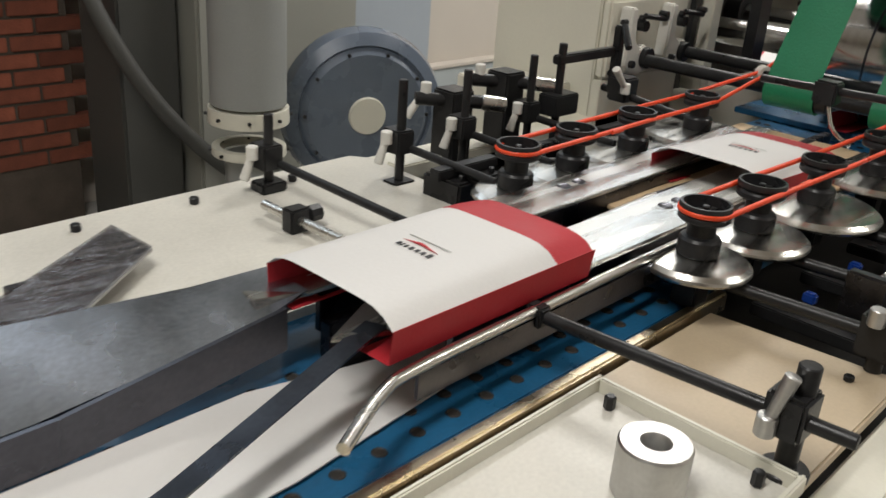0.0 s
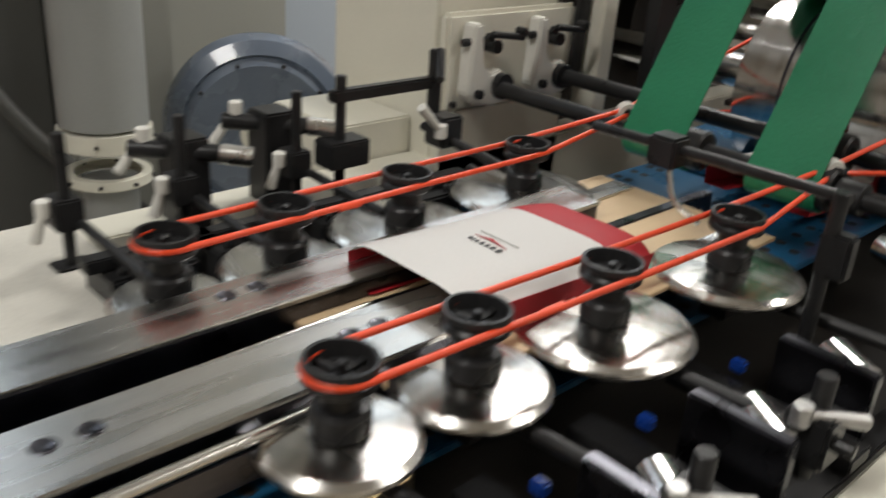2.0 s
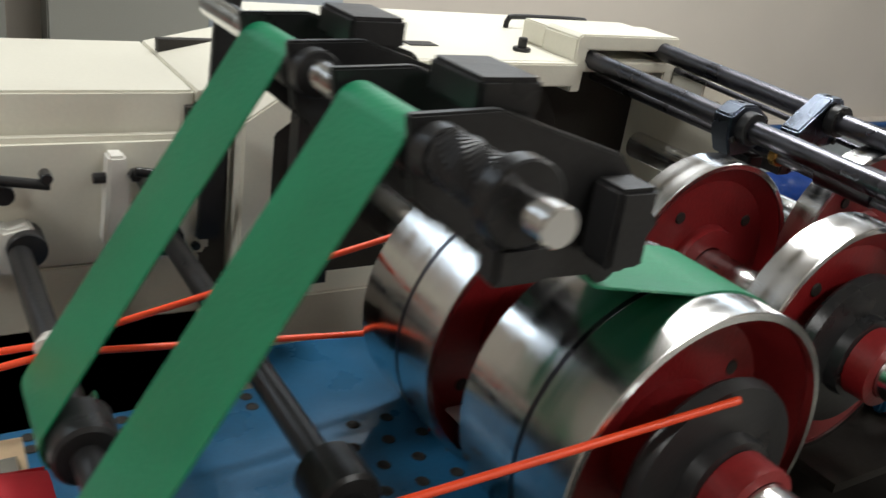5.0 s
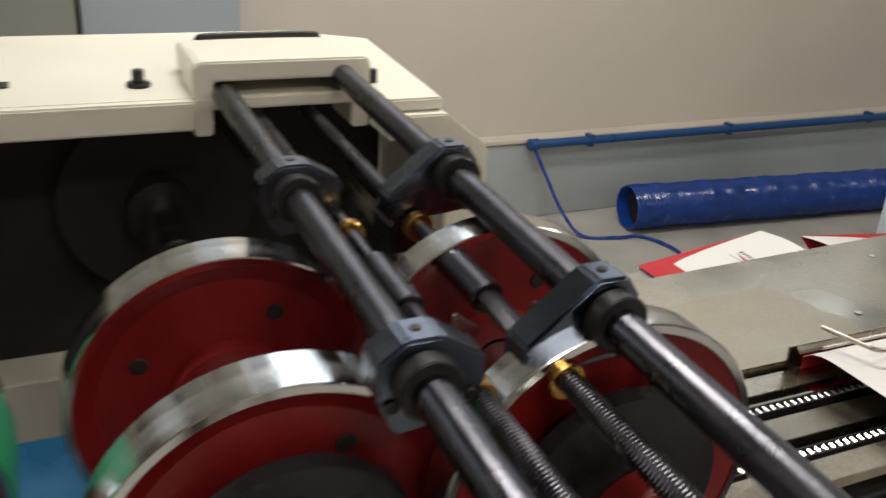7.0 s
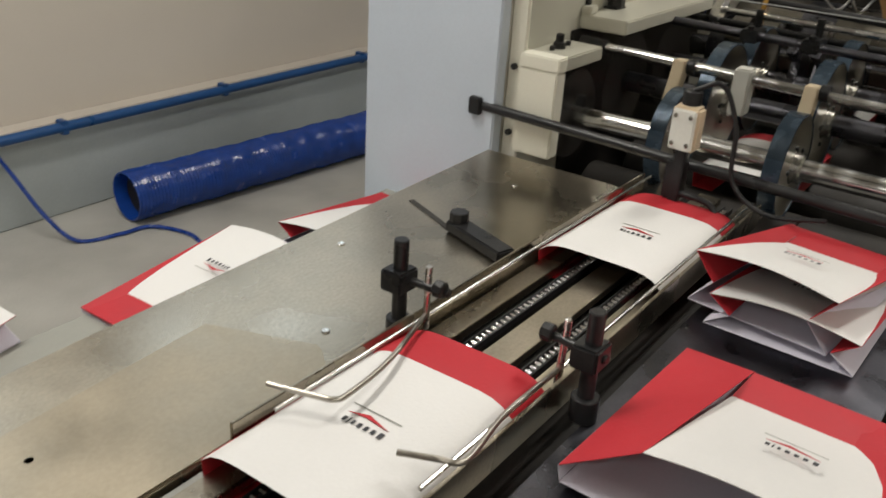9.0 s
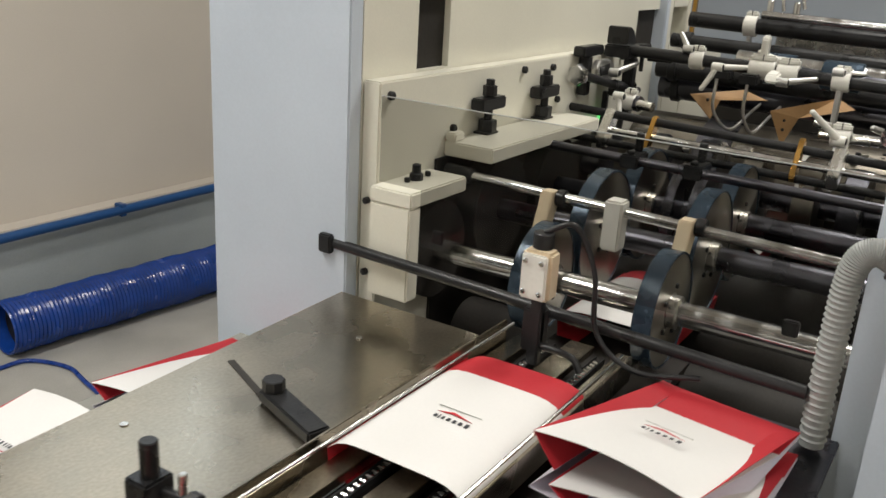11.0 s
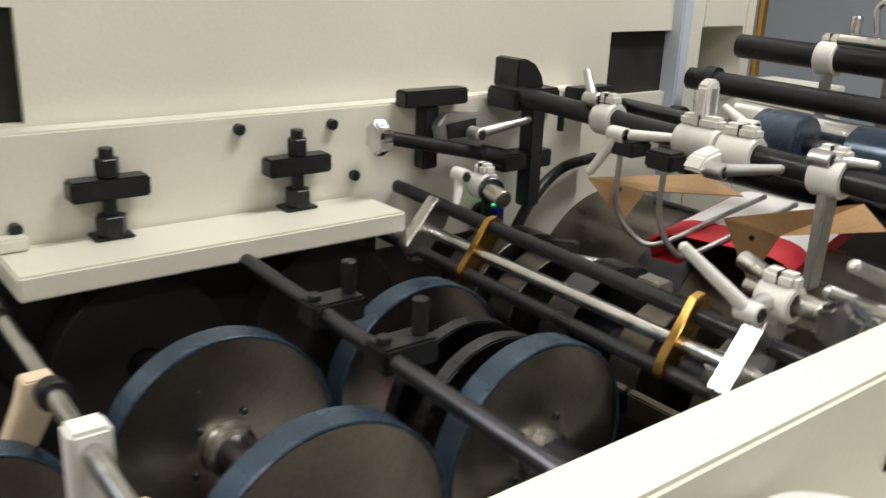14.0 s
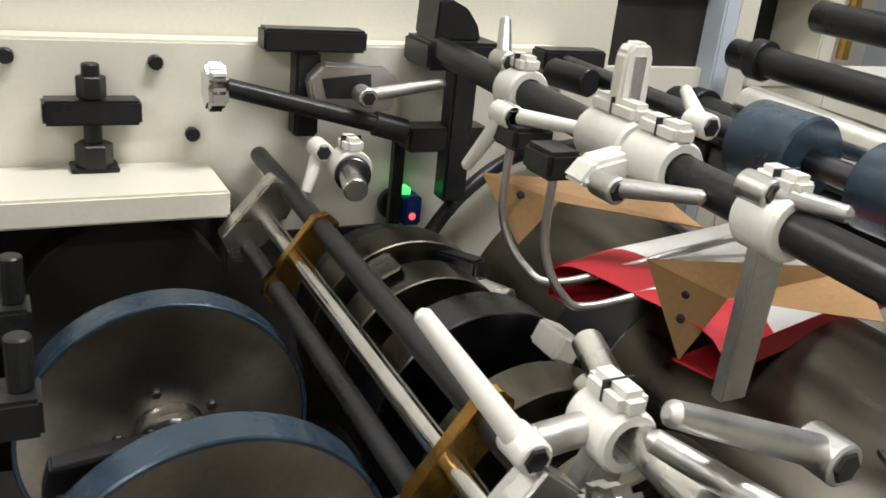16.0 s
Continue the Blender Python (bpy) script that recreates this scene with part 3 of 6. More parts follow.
def pulley(x, y, side, z_disc, rd):
    p = thing("guide_disc", "domed steel disc under a black belt pulley on an arm", "disc pulley", "guide discs", at=(x, y, 0))
    d = part("disc", lathe([(0, 0.012), (rd - 0.03, 0.009), (rd - 0.008, 0.006), (rd - 0.001, 0.0), (rd, -0.004), (rd - 0.004, -0.009), (0, -0.009)], (0, 0, z_disc), (0, 0, 1), 56), STEEL, p, "polished steel disc with rounded rim")
    part("collar", lathe([(0.028, 0), (0.03, 0.003), (0.03, 0.024), (0.027, 0.028), (0.019, 0.03)], (0, 0, z_disc + 0.011), (0, 0, 1), 32), RUBBER, p)
    part("hub", rod((0, 0, z_disc + 0.02), (0, 0, 1.0), 0.02, 24), RUBBER, p)
    w = part("wheel", lathe([(0.012, 0.004), (0.03, 0.004), (0.032, 0.022), (0.036, 0.022), (0.037, 0.019), (0.037, 0.014), (0.033, 0.010), (0.037, 0.006), (0.037, 0.0), (0.034, -0.003), (0.012, -0.003)], (0, 0, 1.0), (0, 0, 1), 40), RUBBER, p, "black grooved belt pulley")
    part("screw", rod((0, 0, 1.0), (0, 0, 1.018), 0.006, 6), BLACK, w)
    for k in range(4):
        a = k * math.pi / 2
        part("spoke", box(0.006, 0.032, -0.004, 0.004, 1.003, 1.008, m=Matrix.Rotation(a, 4, "Z")), RUBBER, w)
    SPIN.append((w, side))
    SPIN.append((d, side))
    if side > 0:
        part("arm", rod((0.005, 0.0, z_disc - 0.02), (0.012, 0.14, z_disc + 0.0), 0.009), BLACK, p)
    else:
        part("arm", rod((0.0, 0.0, z_disc - 0.02), (0.03, -0.30, z_disc - 0.02), 0.009), BLACK, p)
        b = part("clamp", box(0.005, 0.05, -0.28, -0.23, z_disc - 0.05, z_disc + 0.01, 0.004), BLACK, p)
        part("post", rod((0.028, -0.255, 0.86), (0.028, -0.255, z_disc + 0.05), 0.011), BLACK, b)
        handle_lever(b, (0.0, -0.25, z_disc + 0.012), (0.8, -0.6, -0.15), ALU, 0.075)
    part("under_block", box(-0.02, 0.02, -0.02, 0.02, 0.868, z_disc - 0.012, 0.003), BLACK, p)
    return p


for (x, y), rd in zip(PULL_N, (0.08, 0.088, 0.112, 0.106)):
    pulley(x, y, -1, 0.934, rd)
for (x, y), rd in zip(PULL_F, (0.072, 0.088, 0.112, 0.122)):
    pulley(x, y, 1, 0.934, rd)

rp = thing("rod_post", "black post clamping a long rod with steel lever", "clamp")
part("cross_rod", rod((0.005, 0.535, 0.938), (0.04, 0.16, 0.938), 0.0085), BLACK, rp)
part("tip", box(-0.006, 0.016, 0.515, 0.54, 0.925, 0.952, 0.003), BLACK, rp)
part("post", rod((0.045, 0.222, 0.863), (0.045, 0.222, 0.995), 0.012), BLACK, rp)
part("foot", rod((0.045, 0.222, 0.863), (0.045, 0.222, 0.873), 0.026, 24), BLACK, rp)
part("block", box(0.018, 0.065, 0.207, 0.25, 0.915, 0.965, 0.004), BLACK, rp)
handle_lever(rp, (0.012, 0.24, 0.93), (0.2, -0.2, 1), ALU, 0.06)


# ---- orange belts ----
def wrap(points):
    out = []
    for i, (a, b) in enumerate(zip(points, points[1:])):
        a, b = Vector(a), Vector(b)
        out += [a.lerp(b, k / 6) for k in range(6)]
    return out + [Vector(points[-1])]


for pts, end, ysign in ((PULL_F, (1.195, 0.83, 1.045), 1), (PULL_N, (1.205, 0.46, 1.045), -1)):
    zb = 1.012
    r = 0.035
    up = [(x, y + r, zb) for x, y in pts]
    dn = [(x, y - r, zb) for x, y in pts]
    first = pts[0]
    arc = [(first[0] + r * math.cos(a), first[1] + r * math.sin(a), zb) for a in [math.pi / 2 + k * math.pi / 10 for k in range(11)]]
    hub_y = 0.385 if ysign < 0 else 0.872
    line = [(1.74, hub_y, 1.142), (end[0], end[1] + 0.004, end[2] + 0.003)] + up[::-1] + arc[1:-1] + dn + [(end[0], end[1] - 0.005, end[2] - 0.004), (1.74, hub_y - 0.01, 0.965)]
    bt = thing("round_belt", "orange round drive belt over black pulleys", "belt", "orange belts")
    part("cord", tube([p for p in wrap(line)], 0.0042, 14), ORANGE, bt)
    part("splice", rod((0.55, pts[1][1] - r - 0.001, zb), (0.585, pts[1][1] - r - 0.001, zb), 0.0047, 10), ORANGE, bt, "welded splice of the cord")
    bead = thing("belt_bead", "white plastic roller guiding the orange belt", "roller", "belt rollers")
    part("ring", lathe([(0.008, -0.01), (0.016, -0.01), (0.018, -0.006), (0.014, 0), (0.018, 0.006), (0.016, 0.01), (0.008, 0.01)], end, (0.6, 1, 0), 24), WHITECAST, bead)
    part("pin", rod((end[0], end[1] - 0.022, end[2]), (end[0], end[1] + 0.022, end[2]), 0.007), BLACK, bead)
    part("hanger", rod((end[0], end[1] + 0.02 * ysign, end[2]), (end[0] + 0.035, end[1] + 0.025 * ysign, 1.025), 0.004, 8), BLACK, bead)

# jog rod with clamp and spring
jog = thing("jog_rod", "black cross rod with clamp and coil spring", "rod")
part("bar", rod((0.985, 0.74, 1.075), (0.955, 0.33, 1.092), 0.008), BLACK, jog)
part("clamp", box(0.95, 0.99, 0.575, 0.62, 1.055, 1.1, 0.004), BLACK, jog)
part("hook", tube(smooth_path([(0.97, 0.59, 1.05), (0.965, 0.57, 1.01), (0.99, 0.54, 0.98)], 6), 0.004), STEEL, jog)
sp = [(1.0 + 0.0011 * k, 0.30 + 0.006 * math.cos(k * 0.9) - 0.0004 * k, 1.09 + 0.006 * math.sin(k * 0.9)) for k in range(110)]
part("spring", tube(sp, 0.0013, 6), STEEL, jog)
part("post", rod((0.95, 0.34, 0.86), (0.95, 0.34, 1.1), 0.01), BLACK, jog)
part("bracket", box(0.94, 0.965, 0.31, 0.35, 0.99, 1.05, 0.004), BLACK, jog)
part("roller", lathe([(0.012, -0.06), (0.02, -0.055), (0.026, 0.0), (0.02, 0.055), (0.012, 0.06)], (1.15, 0.30, 0.97), (0.4, 1, 0), 24), SHINY, jog)

for x in (0.42, 0.60, 0.80):
    cl = thing("near_support", "black support arms and white levers beside the bed", "support")
    part("rail", box(x, x + 0.05, 0.2, 0.44, 0.84, 0.86, 0.002), BLACK, cl)
    part("roller", rod((x + 0.10, 0.24, 0.90), (x + 0.14, 0.30, 0.90), 0.024, 24), SHINY, cl)
    part("bracket", box(x + 0.07, x + 0.09, 0.22, 0.34, 0.84, 0.93, 0.003), DARKSTEEL, cl)
    part("valve", box(x + 0.06, x + 0.075, 0.37, 0.39, 0.861, 0.878, 0.003), HOSE, cl)
long_near = solo("near_rail", box(0.38, 1.9, 0.2, 0.235, 0.80, 0.84, 0.003), BLACK, "black steel rail along the bed", "rail")
wcl = thing("white_bracket", "white painted bracket on the near frame", "bracket")
part("plate", prism([(1.22, 0.86), (1.5, 0.86), (1.5, 1.0), (1.30, 0.98), (1.26, 1.06), (1.22, 1.06)], "y", 0.205, 0.235, 0.003), WHITE, wcl)
part("bolt", rod((1.26, 0.236, 0.9), (1.26, 0.25, 0.9), 0.014, 10), BLACK, wcl)


# ---- white gear box and wheel housing ----
gear = thing("gear_box", "cream painted gear box with bracket plate", "machine box")
part("body", box(1.088, 1.455, 1.215, 1.545, 0.0, 1.221, 0.004), WHITE, gear)
part("rear_body", box(1.456, 1.60, 1.48, 1.6, 0.0, 1.2, 0.004), WHITE, gear)
part("top_cover", prism([(1.456, 1.222), (1.63, 1.262), (1.63, 1.244), (1.456, 1.202)], "y", 1.206, 1.545, 0.002), WHITE, gear)
part("side_plate", box(1.089, 1.46, 1.19, 1.214, 0.0, 0.965, 0.002), WHITE, gear)
pl = part("bracket_plate", box(1.09, 1.475, 1.186, 1.2145, 0.967, 1.162, 0.008), WHITE, gear, "cream plate with rounded corners")
for x in (1.11, 1.452):
    part("bolt", rod((x, 1.186, 0.985), (x, 1.175, 0.985), 0.007, 8), BLACK, pl)
for x in (1.165, 1.355):
    br = part("bracket", prism([(x - 0.036, 1.145), (x - 0.012, 1.145), (x - 0.004, 1.065), (x + 0.02, 1.045), (x + 0.05, 1.052), (x + 0.07, 1.025), (x + 0.06, 0.985), (x + 0.025, 0.978), (x - 0.03, 0.99), (x - 0.044, 1.01)], "y", 1.15, 1.186, 0.004), WHITECAST, gear, "cream cast bracket")
    for q in ((x - 0.02, 1.01), (x - 0.002, 1.12)):
        part("bolt", rod((q[0], 1.15, q[1]), (q[0], 1.137, q[1]), 0.010, 6), BLACK, br)
    part("crank", rod((x - 0.005, 1.135, 1.128), (x + 0.075, 1.125, 1.118), 0.007), BLACK, br)
    part("pivot", rod((x + 0.02, 1.186, 1.10), (x + 0.02, 1.14, 1.10), 0.014, 16), BLACK, br)
    part("stud", rod((x - 0.055, 1.165, 1.11), (x - 0.03, 1.165, 1.11), 0.008, 10), BLACK, br)
    part("eye", rod((x + 0.07, 1.14, 1.13), (x + 0.07, 1.115, 1.13), 0.008, 10), BLACK, br)
for x in (1.19, 1.375):
    part("socket", rod((x + 0.02, 1.186, 1.02), (x + 0.02, 1.135, 1.02), 0.026, 24), BLACK, gear)

for x, z in ((1.20, 1.016), (1.40, 1.02)):
    sh = thing("cross_shaft", "black cross shaft over the bed with rollers", "shaft", "cross shafts")
    part("shaft", rod((x, 1.137, z), (x, 0.2, z), 0.0155, 24), BLACK, sh)
    for y in (0.815, 0.595) if x < 1.3 else (0.66, 0.44):
        part("roller", lathe([(0.0157, -0.03), (0.03, -0.03), (0.034, -0.026), (0.034, 0.026), (0.03, 0.03), (0.0157, 0.03)], (x, y - 0.12, z), (0, 1, 0), 28), RUBBER, sh)
    part("collar", rod((x, 0.44, z), (x, 0.40, z), 0.026, 24), BLACK, sh)

housing = thing("wheel_housing", "cream housing frame with a chamfered opening and raised hood", "machine housing")
HT = 1.266
part("top", prism([(1.632, 1.215), (1.66, 1.25), (2.47, 1.25), (2.47, 1.185), (2.565, 1.185), (2.60, 1.64), (2.45, 1.74), (1.66, 1.74), (1.632, 1.70)], "z", HT - 0.02, HT, 0.003), WHITE, housing)
part("lintel", prism([(1.503, 1.195), (1.575, HT - 0.021), (1.66, HT - 0.021), (1.66, HT - 0.045), (1.60, HT - 0.055), (1.552, 1.175), (1.552, 0.9), (1.503, 0.9)], "y", 1.135, 1.2, 0.003), WHITE, housing)
part("right_frame", prism([(2.47, HT - 0.021), (2.565, HT - 0.021), (2.64, 1.19), (2.66, 0.88), (2.58, 0.88), (2.565, 1.18), (2.52, HT - 0.06), (2.47, HT - 0.06)], "y", 1.165, 1.6, 0.003), WHITE, housing)
part("front_lip", box(1.6, 2.194, 1.235, 1.29, HT - 0.045, HT - 0.001, 0.003), WHITE, housing)
hood = part("hood", prism([(2.195, HT - 0.06), (2.195, 1.31), (2.205, 1.318), (2.462, 1.318), (2.468, 1.31), (2.468, HT - 0.06), (2.44, HT - 0.06), (2.435, 1.288), (2.225, 1.288), (2.222, HT - 0.06)], "y", 1.252, 1.36, 0.003), WHITE, housing, "raised cream hood over the shafts")
part("hood_back", box(2.2, 2.465, 1.362, 1.44, HT, 1.312, 0.003), WHITE, housing)
part("handle", tube(smooth_path([(2.25, 1.57, HT), (2.255, 1.57, 1.285), (2.28, 1.57, 1.291), (2.45, 1.57, 1.291), (2.475, 1.57, 1.285), (2.48, 1.57, HT)], 6), 0.006), BLACK, housing)
# Backing and side sheet hold the shade of the wheel recess in their colour.
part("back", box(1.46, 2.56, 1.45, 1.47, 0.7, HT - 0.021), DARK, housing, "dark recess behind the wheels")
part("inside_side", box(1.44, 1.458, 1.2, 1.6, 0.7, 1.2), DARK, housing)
for x, y in ((1.753, 1.385), (2.128, 1.335)):
    part("bolt", rod((x, y, HT), (x, y, HT + 0.026), 0.009, 10), BLACK, housing)
    part("washer", rod((x, y, HT), (x, y, HT + 0.007), 0.018, 14), BLACK, housing)
part("bolt", rod((2.486, 1.295, HT), (2.486, 1.295, HT + 0.022), 0.009, 10), BLACK, housing)
part("slot", box(1.89, 1.95, 1.355, 1.39, HT + 0.0005, HT + 0.002), DARK, housing)
for x in (1.748, 2.149):
    part("gear_disc", rod((x, 1.449, 1.05), (x, 1.40, 1.05), 0.16, 40), DARK, housing)
    part("bearing", rod((x, 1.40, 1.05), (x, 1.345, 1.05), 0.055, 28), BLACK, housing)


# ---- wheels ----
def wheel(x, y, z, r, w, mat_web, axle, label, facing=-1):
    t = thing("drive_wheel", label, "wheel", "drive wheels", at=(x, y, z))
    part("rim", lathe([(r - 0.009, -w / 2), (r - 0.0015, -w / 2), (r, -w / 2 + 0.0015), (r, w / 2 - 0.0015), (r - 0.0015, w / 2), (r - 0.009, w / 2), (r - 0.009, -w / 2)], (0, 0, 0), (0, 1, 0), 72), SHINY, t, "bright turned steel rim")
    if w > 0.1:
        part("groove", lathe([(r - 0.004, -0.003), (r + 0.0006, -0.003), (r + 0.0006, 0.003), (r - 0.004, 0.003)], (0, -0.012, 0), (0, 1, 0), 72), DARKSTEEL, t, "turned groove")
    web = part("web", lathe([(axle + 0.001, -w * 0.5), (axle + 0.03, -w * 0.5), (axle + 0.034, -w * 0.2), (r - 0.034, -w * 0.16), (r - 0.0095, -w * 0.44), (r - 0.0095, w * 0.44), (r - 0.034, w * 0.16), (axle + 0.034, w * 0.2), (axle + 0.03, w * 0.5), (axle + 0.001, w * 0.5)], (0, 0, 0), (0, 1, 0), 64), mat_web, t, "red painted web")
    for k in range(4):
        a = k * math.pi / 2 + 0.5
        q = (math.cos(a) * r * 0.62, -w * 0.17 - 0.003, math.sin(a) * r * 0.62)
        part("bolt_hole", rod(q, (q[0], q[1] + 0.006, q[2]), 0.010, 14), DARK, web)
    SPIN.append((t, 0))
    return t


RW = 0.18
for y, w in ((0.752, 0.17), (0.503, 0.18)):
    wheel(1.748, y, 1.04, RW, w, REDP, 0.04, "steel-rimmed red wheel under a green belt")
for y in (0.815, 0.565):
    wheel(2.149, y, 1.047, 0.175, 0.056, REDP, 0.035, "steel-rimmed red drive wheel")
for y in (0.742, 0.513):
    wheel(2.44, y, 1.08, 0.17, 0.043, REDP, 0.03, "steel-rimmed red wheel above the table entry")
HUB = {1.748: 0.412, 2.149: 0.536, 2.44: 0.49}
for x, z, r in ((1.748, 1.04, 0.038), (2.149, 1.047, 0.034), (2.44, 1.08, 0.029)):
    s = thing("wheel_shaft", "ground steel wheel shaft", "shaft", "wheel shafts")
    part("shaft", rod((x, 1.35 if x < 2.3 else 1.285, z), (x, 0.26, z), r, 32), SHINY, s)
    part("black_hub", lathe([(r + 0.001, 0), (0.108, 0), (0.112, 0.006), (0.108, 0.02), (0.06, 0.024), (0.058, 0.04), (r + 0.001, 0.042)], (x, HUB[x], z), (0, -1, 0), 40), RUBBER, s, "black hub disc")
    part("red_hub", lathe([(r + 0.001, 0.042), (0.05, 0.042), (0.05, 0.075), (r + 0.001, 0.078)], (x, HUB[x], z), (0, -1, 0), 32), REDP, s, "red hub")
    part("bearing", box(x - 0.05, x + 0.05, 0.2, 0.26, 0.84, z + 0.045, 0.006), BLACK, s)
under = thing("under_bed", "blue perforated plate and added dark plate under the wheels", "plate")
part("plate", box(1.5, 2.12, 0.60, 1.02, 0.87, 0.885, 0.002), BLUE, under)
# Near-black plate added to keep the space below the rear wheels in shade.
part("shade_plate", box(2.121, 2.6, 0.46, 1.15, 0.86, 0.875), DARK, under)
for hx in range(9):
    for hy in range(4):
        part("hole", lathe([(0, 0.0), (0.006, 0.0), (0.008, 0.001), (0.0095, 0.0)], (1.53 + hx * 0.05 + 0.02 * (hy % 2), 0.66 + hy * 0.045, 0.8855), (0, 0, 1), 10), DARK, under)
for k in range(2):
    bb = thing("blue_bracket", "blue painted bracket between the wheels", "bracket")
    part("body", box(2.335, 2.36, 0.54 + 0.14 * k, 0.562 + 0.14 * k, 0.885, 0.99, 0.006), BLUE, bb)
    part("arm", box(2.31, 2.334, 0.542 + 0.14 * k, 0.56 + 0.14 * k, 0.95, 0.985, 0.004), BLUE, bb)
    part("bolt", rod((2.347, 0.539 + 0.14 * k, 0.968), (2.347, 0.531 + 0.14 * k, 0.968), 0.008, 8), BLACK, bb)

# ---- green belts ----
def belt_loop(y0, y1):
    top = (1.398, 1.382, 0.022)
    bot = (1.199, 1.016, 0.039)
    big = (1.748, 1.04, RW + 0.002)
    mid = (1.60, 1.265, 0.018)
    def arc(c, a0, a1, n):
        return [(c[0] + c[2] * math.cos(radians(a0 + (a1 - a0) * k / n)), c[1] + c[2] * math.sin(radians(a0 + (a1 - a0) * k / n))) for k in range(n + 1)]
    line = arc(bot, 330, 160, 16) + arc(top, 165, 40, 12) + arc(mid, 220, 265, 5) + arc(big, 95, -100, 34)
    m = bmesh.new()
    n = len(line)
    a = [[m.verts.new((x, y, z)) for x, z in line] for y in (y0, y1)]
    for i in range(n - 1):
        j = i + 1
        m.faces.new((a[0][i], a[0][j], a[1][j], a[1][i]))
    bmesh.ops.recalc_face_normals(m, faces=m.faces[:])
    m.normal_update()
    bmesh.ops.solidify(m, geom=m.faces[:], thickness=0.0025)
    b = thing("flat_belt", "flat green conveyor belt over a steel wheel", "belt", "green belts")
    part("band", m, GREEN, b)


belt_loop(0.692, 0.808)
belt_loop(0.458, 0.572)
ten = thing("belt_tensioner", "black side plates with a steel shaft holding the belt rollers", "tensioner")
part("shaft", rod((1.398, 0.97, 1.389), (1.398, 0.30, 1.387), 0.014, 24), SHINY, ten)
for y in (0.683, 0.457):
    part("side_plate", prism([(1.375, 1.412), (1.45, 1.415), (1.58, 1.375), (1.64, 1.31), (1.61, 1.265), (1.49, 1.27), (1.385, 1.35)], "y", y - 0.01, y, 0.002), BLACK, ten)
    part("side_plate", prism([(1.375, 1.412), (1.45, 1.415), (1.58, 1.375), (1.64, 1.31), (1.61, 1.265), (1.49, 1.27), (1.385, 1.35)], "y", y + 0.12, y + 0.13, 0.002), BLACK, ten)
    part("roller", rod((1.398, y + 0.005, 1.382), (1.398, y + 0.118, 1.382), 0.021, 28), BLACK, ten)
    part("roller", rod((1.60, y + 0.005, 1.265), (1.60, y + 0.118, 1.265), 0.017, 20), BLACK, ten)
    part("end_bolt", rod((1.398, y - 0.011, 1.387), (1.398, y - 0.03, 1.387), 0.022, 20), BLACK, ten)
    part("block", box(1.45, 1.51, y + 0.02, y + 0.10, 1.40, 1.43, 0.004), BLACK, ten)
    part("clamp", box(1.55, 1.59, y - 0.05, y - 0.012, 1.29, 1.36, 0.004), BLACK, ten)
spt = [(1.398 + 0.019 * math.cos(k * 0.8), 0.425 - 0.0007 * k, 1.388 + 0.019 * math.sin(k * 0.8)) for k in range(100)]
part("spring", tube(spt, 0.003, 6), BLACK, ten)
part("stop_collar", rod((1.398, 0.352, 1.388), (1.398, 0.335, 1.388), 0.03, 24), BLACK, ten)
part("stop_block", box(1.385, 1.43, 0.337, 0.36, 1.33, 1.36, 0.004), BLACK, ten)
part("arm", prism([(1.54, 0.98), (1.60, 0.98), (1.60, 1.20), (1.54, 1.24)], "y", 1.02, 1.05), BLACK, ten)
strap = solo("upright_bar", box(1.46, 1.495, 1.165, 1.18, 1.0, 2.3, 0.002, m=Matrix.Translation((1.48, 0, 1.2)) @ Matrix.Rotation(radians(3), 4, "Y") @ Matrix.Translation((-1.48, 0, -1.2))), BLACK, "black flat upright bar on the gear box", "bar")

# ---- twin shafts with collars ----
for x, zf, zn in ((2.241, 1.272, 1.222), (2.424, 1.293, 1.232)):
    s = thing("carrier_shaft", "dark round carrier shaft with clamping collars", "shaft", "carrier shafts")
    part("shaft", rod((x, 1.34, zf), (x, -0.05, zn), 0.0175, 28), DARKSTEEL, s)
    part("slide_rod", rod((x + 0.045, 1.3, zf - 0.038), (x + 0.045, 0.1, zn - 0.038), 0.006, 12), DARKSTEEL, s)
    first = x < 2.3
    for y in (0.88, 0.505) if first else (0.855, 0.525):
        zs = zn + (zf - zn) * (y + 0.05) / 1.39
        e = 0.055 if first else 0.032
        w = -0.038 if first else -0.08
        lo = 0.0 if first else -0.038
        out = [(x + w, zs - 0.012 + lo), (x + w, zs + 0.018 + lo), (x - 0.014, zs + 0.035), (x + 0.016, zs + 0.035), (x + e, zs + 0.012), (x + e, zs - 0.03), (x + 0.02, zs - 0.046), (x - 0.02, zs - 0.05)]
        col = part("collar", prism(out, "y", y - 0.020, y + 0.018, 0.003), COLLAR, s, "faceted steel collar")
        part("ring", rod((x, y - 0.0205, zs), (x, y - 0.04, zs), 0.027, 28), BLACK, col)
        part("top_screw", rod((x, y, zs + 0.0345), (x, y, zs + 0.0365), 0.005, 8), BLACK, col)
        for q in (x + w + 0.012, x + e - 0.014):
            part("screw", rod((q, y - 0.0205, zs - 0.02 + lo * 0.5), (q, y - 0.025, zs - 0.02 + lo * 0.5), 0.006, 8), BLACK, col)
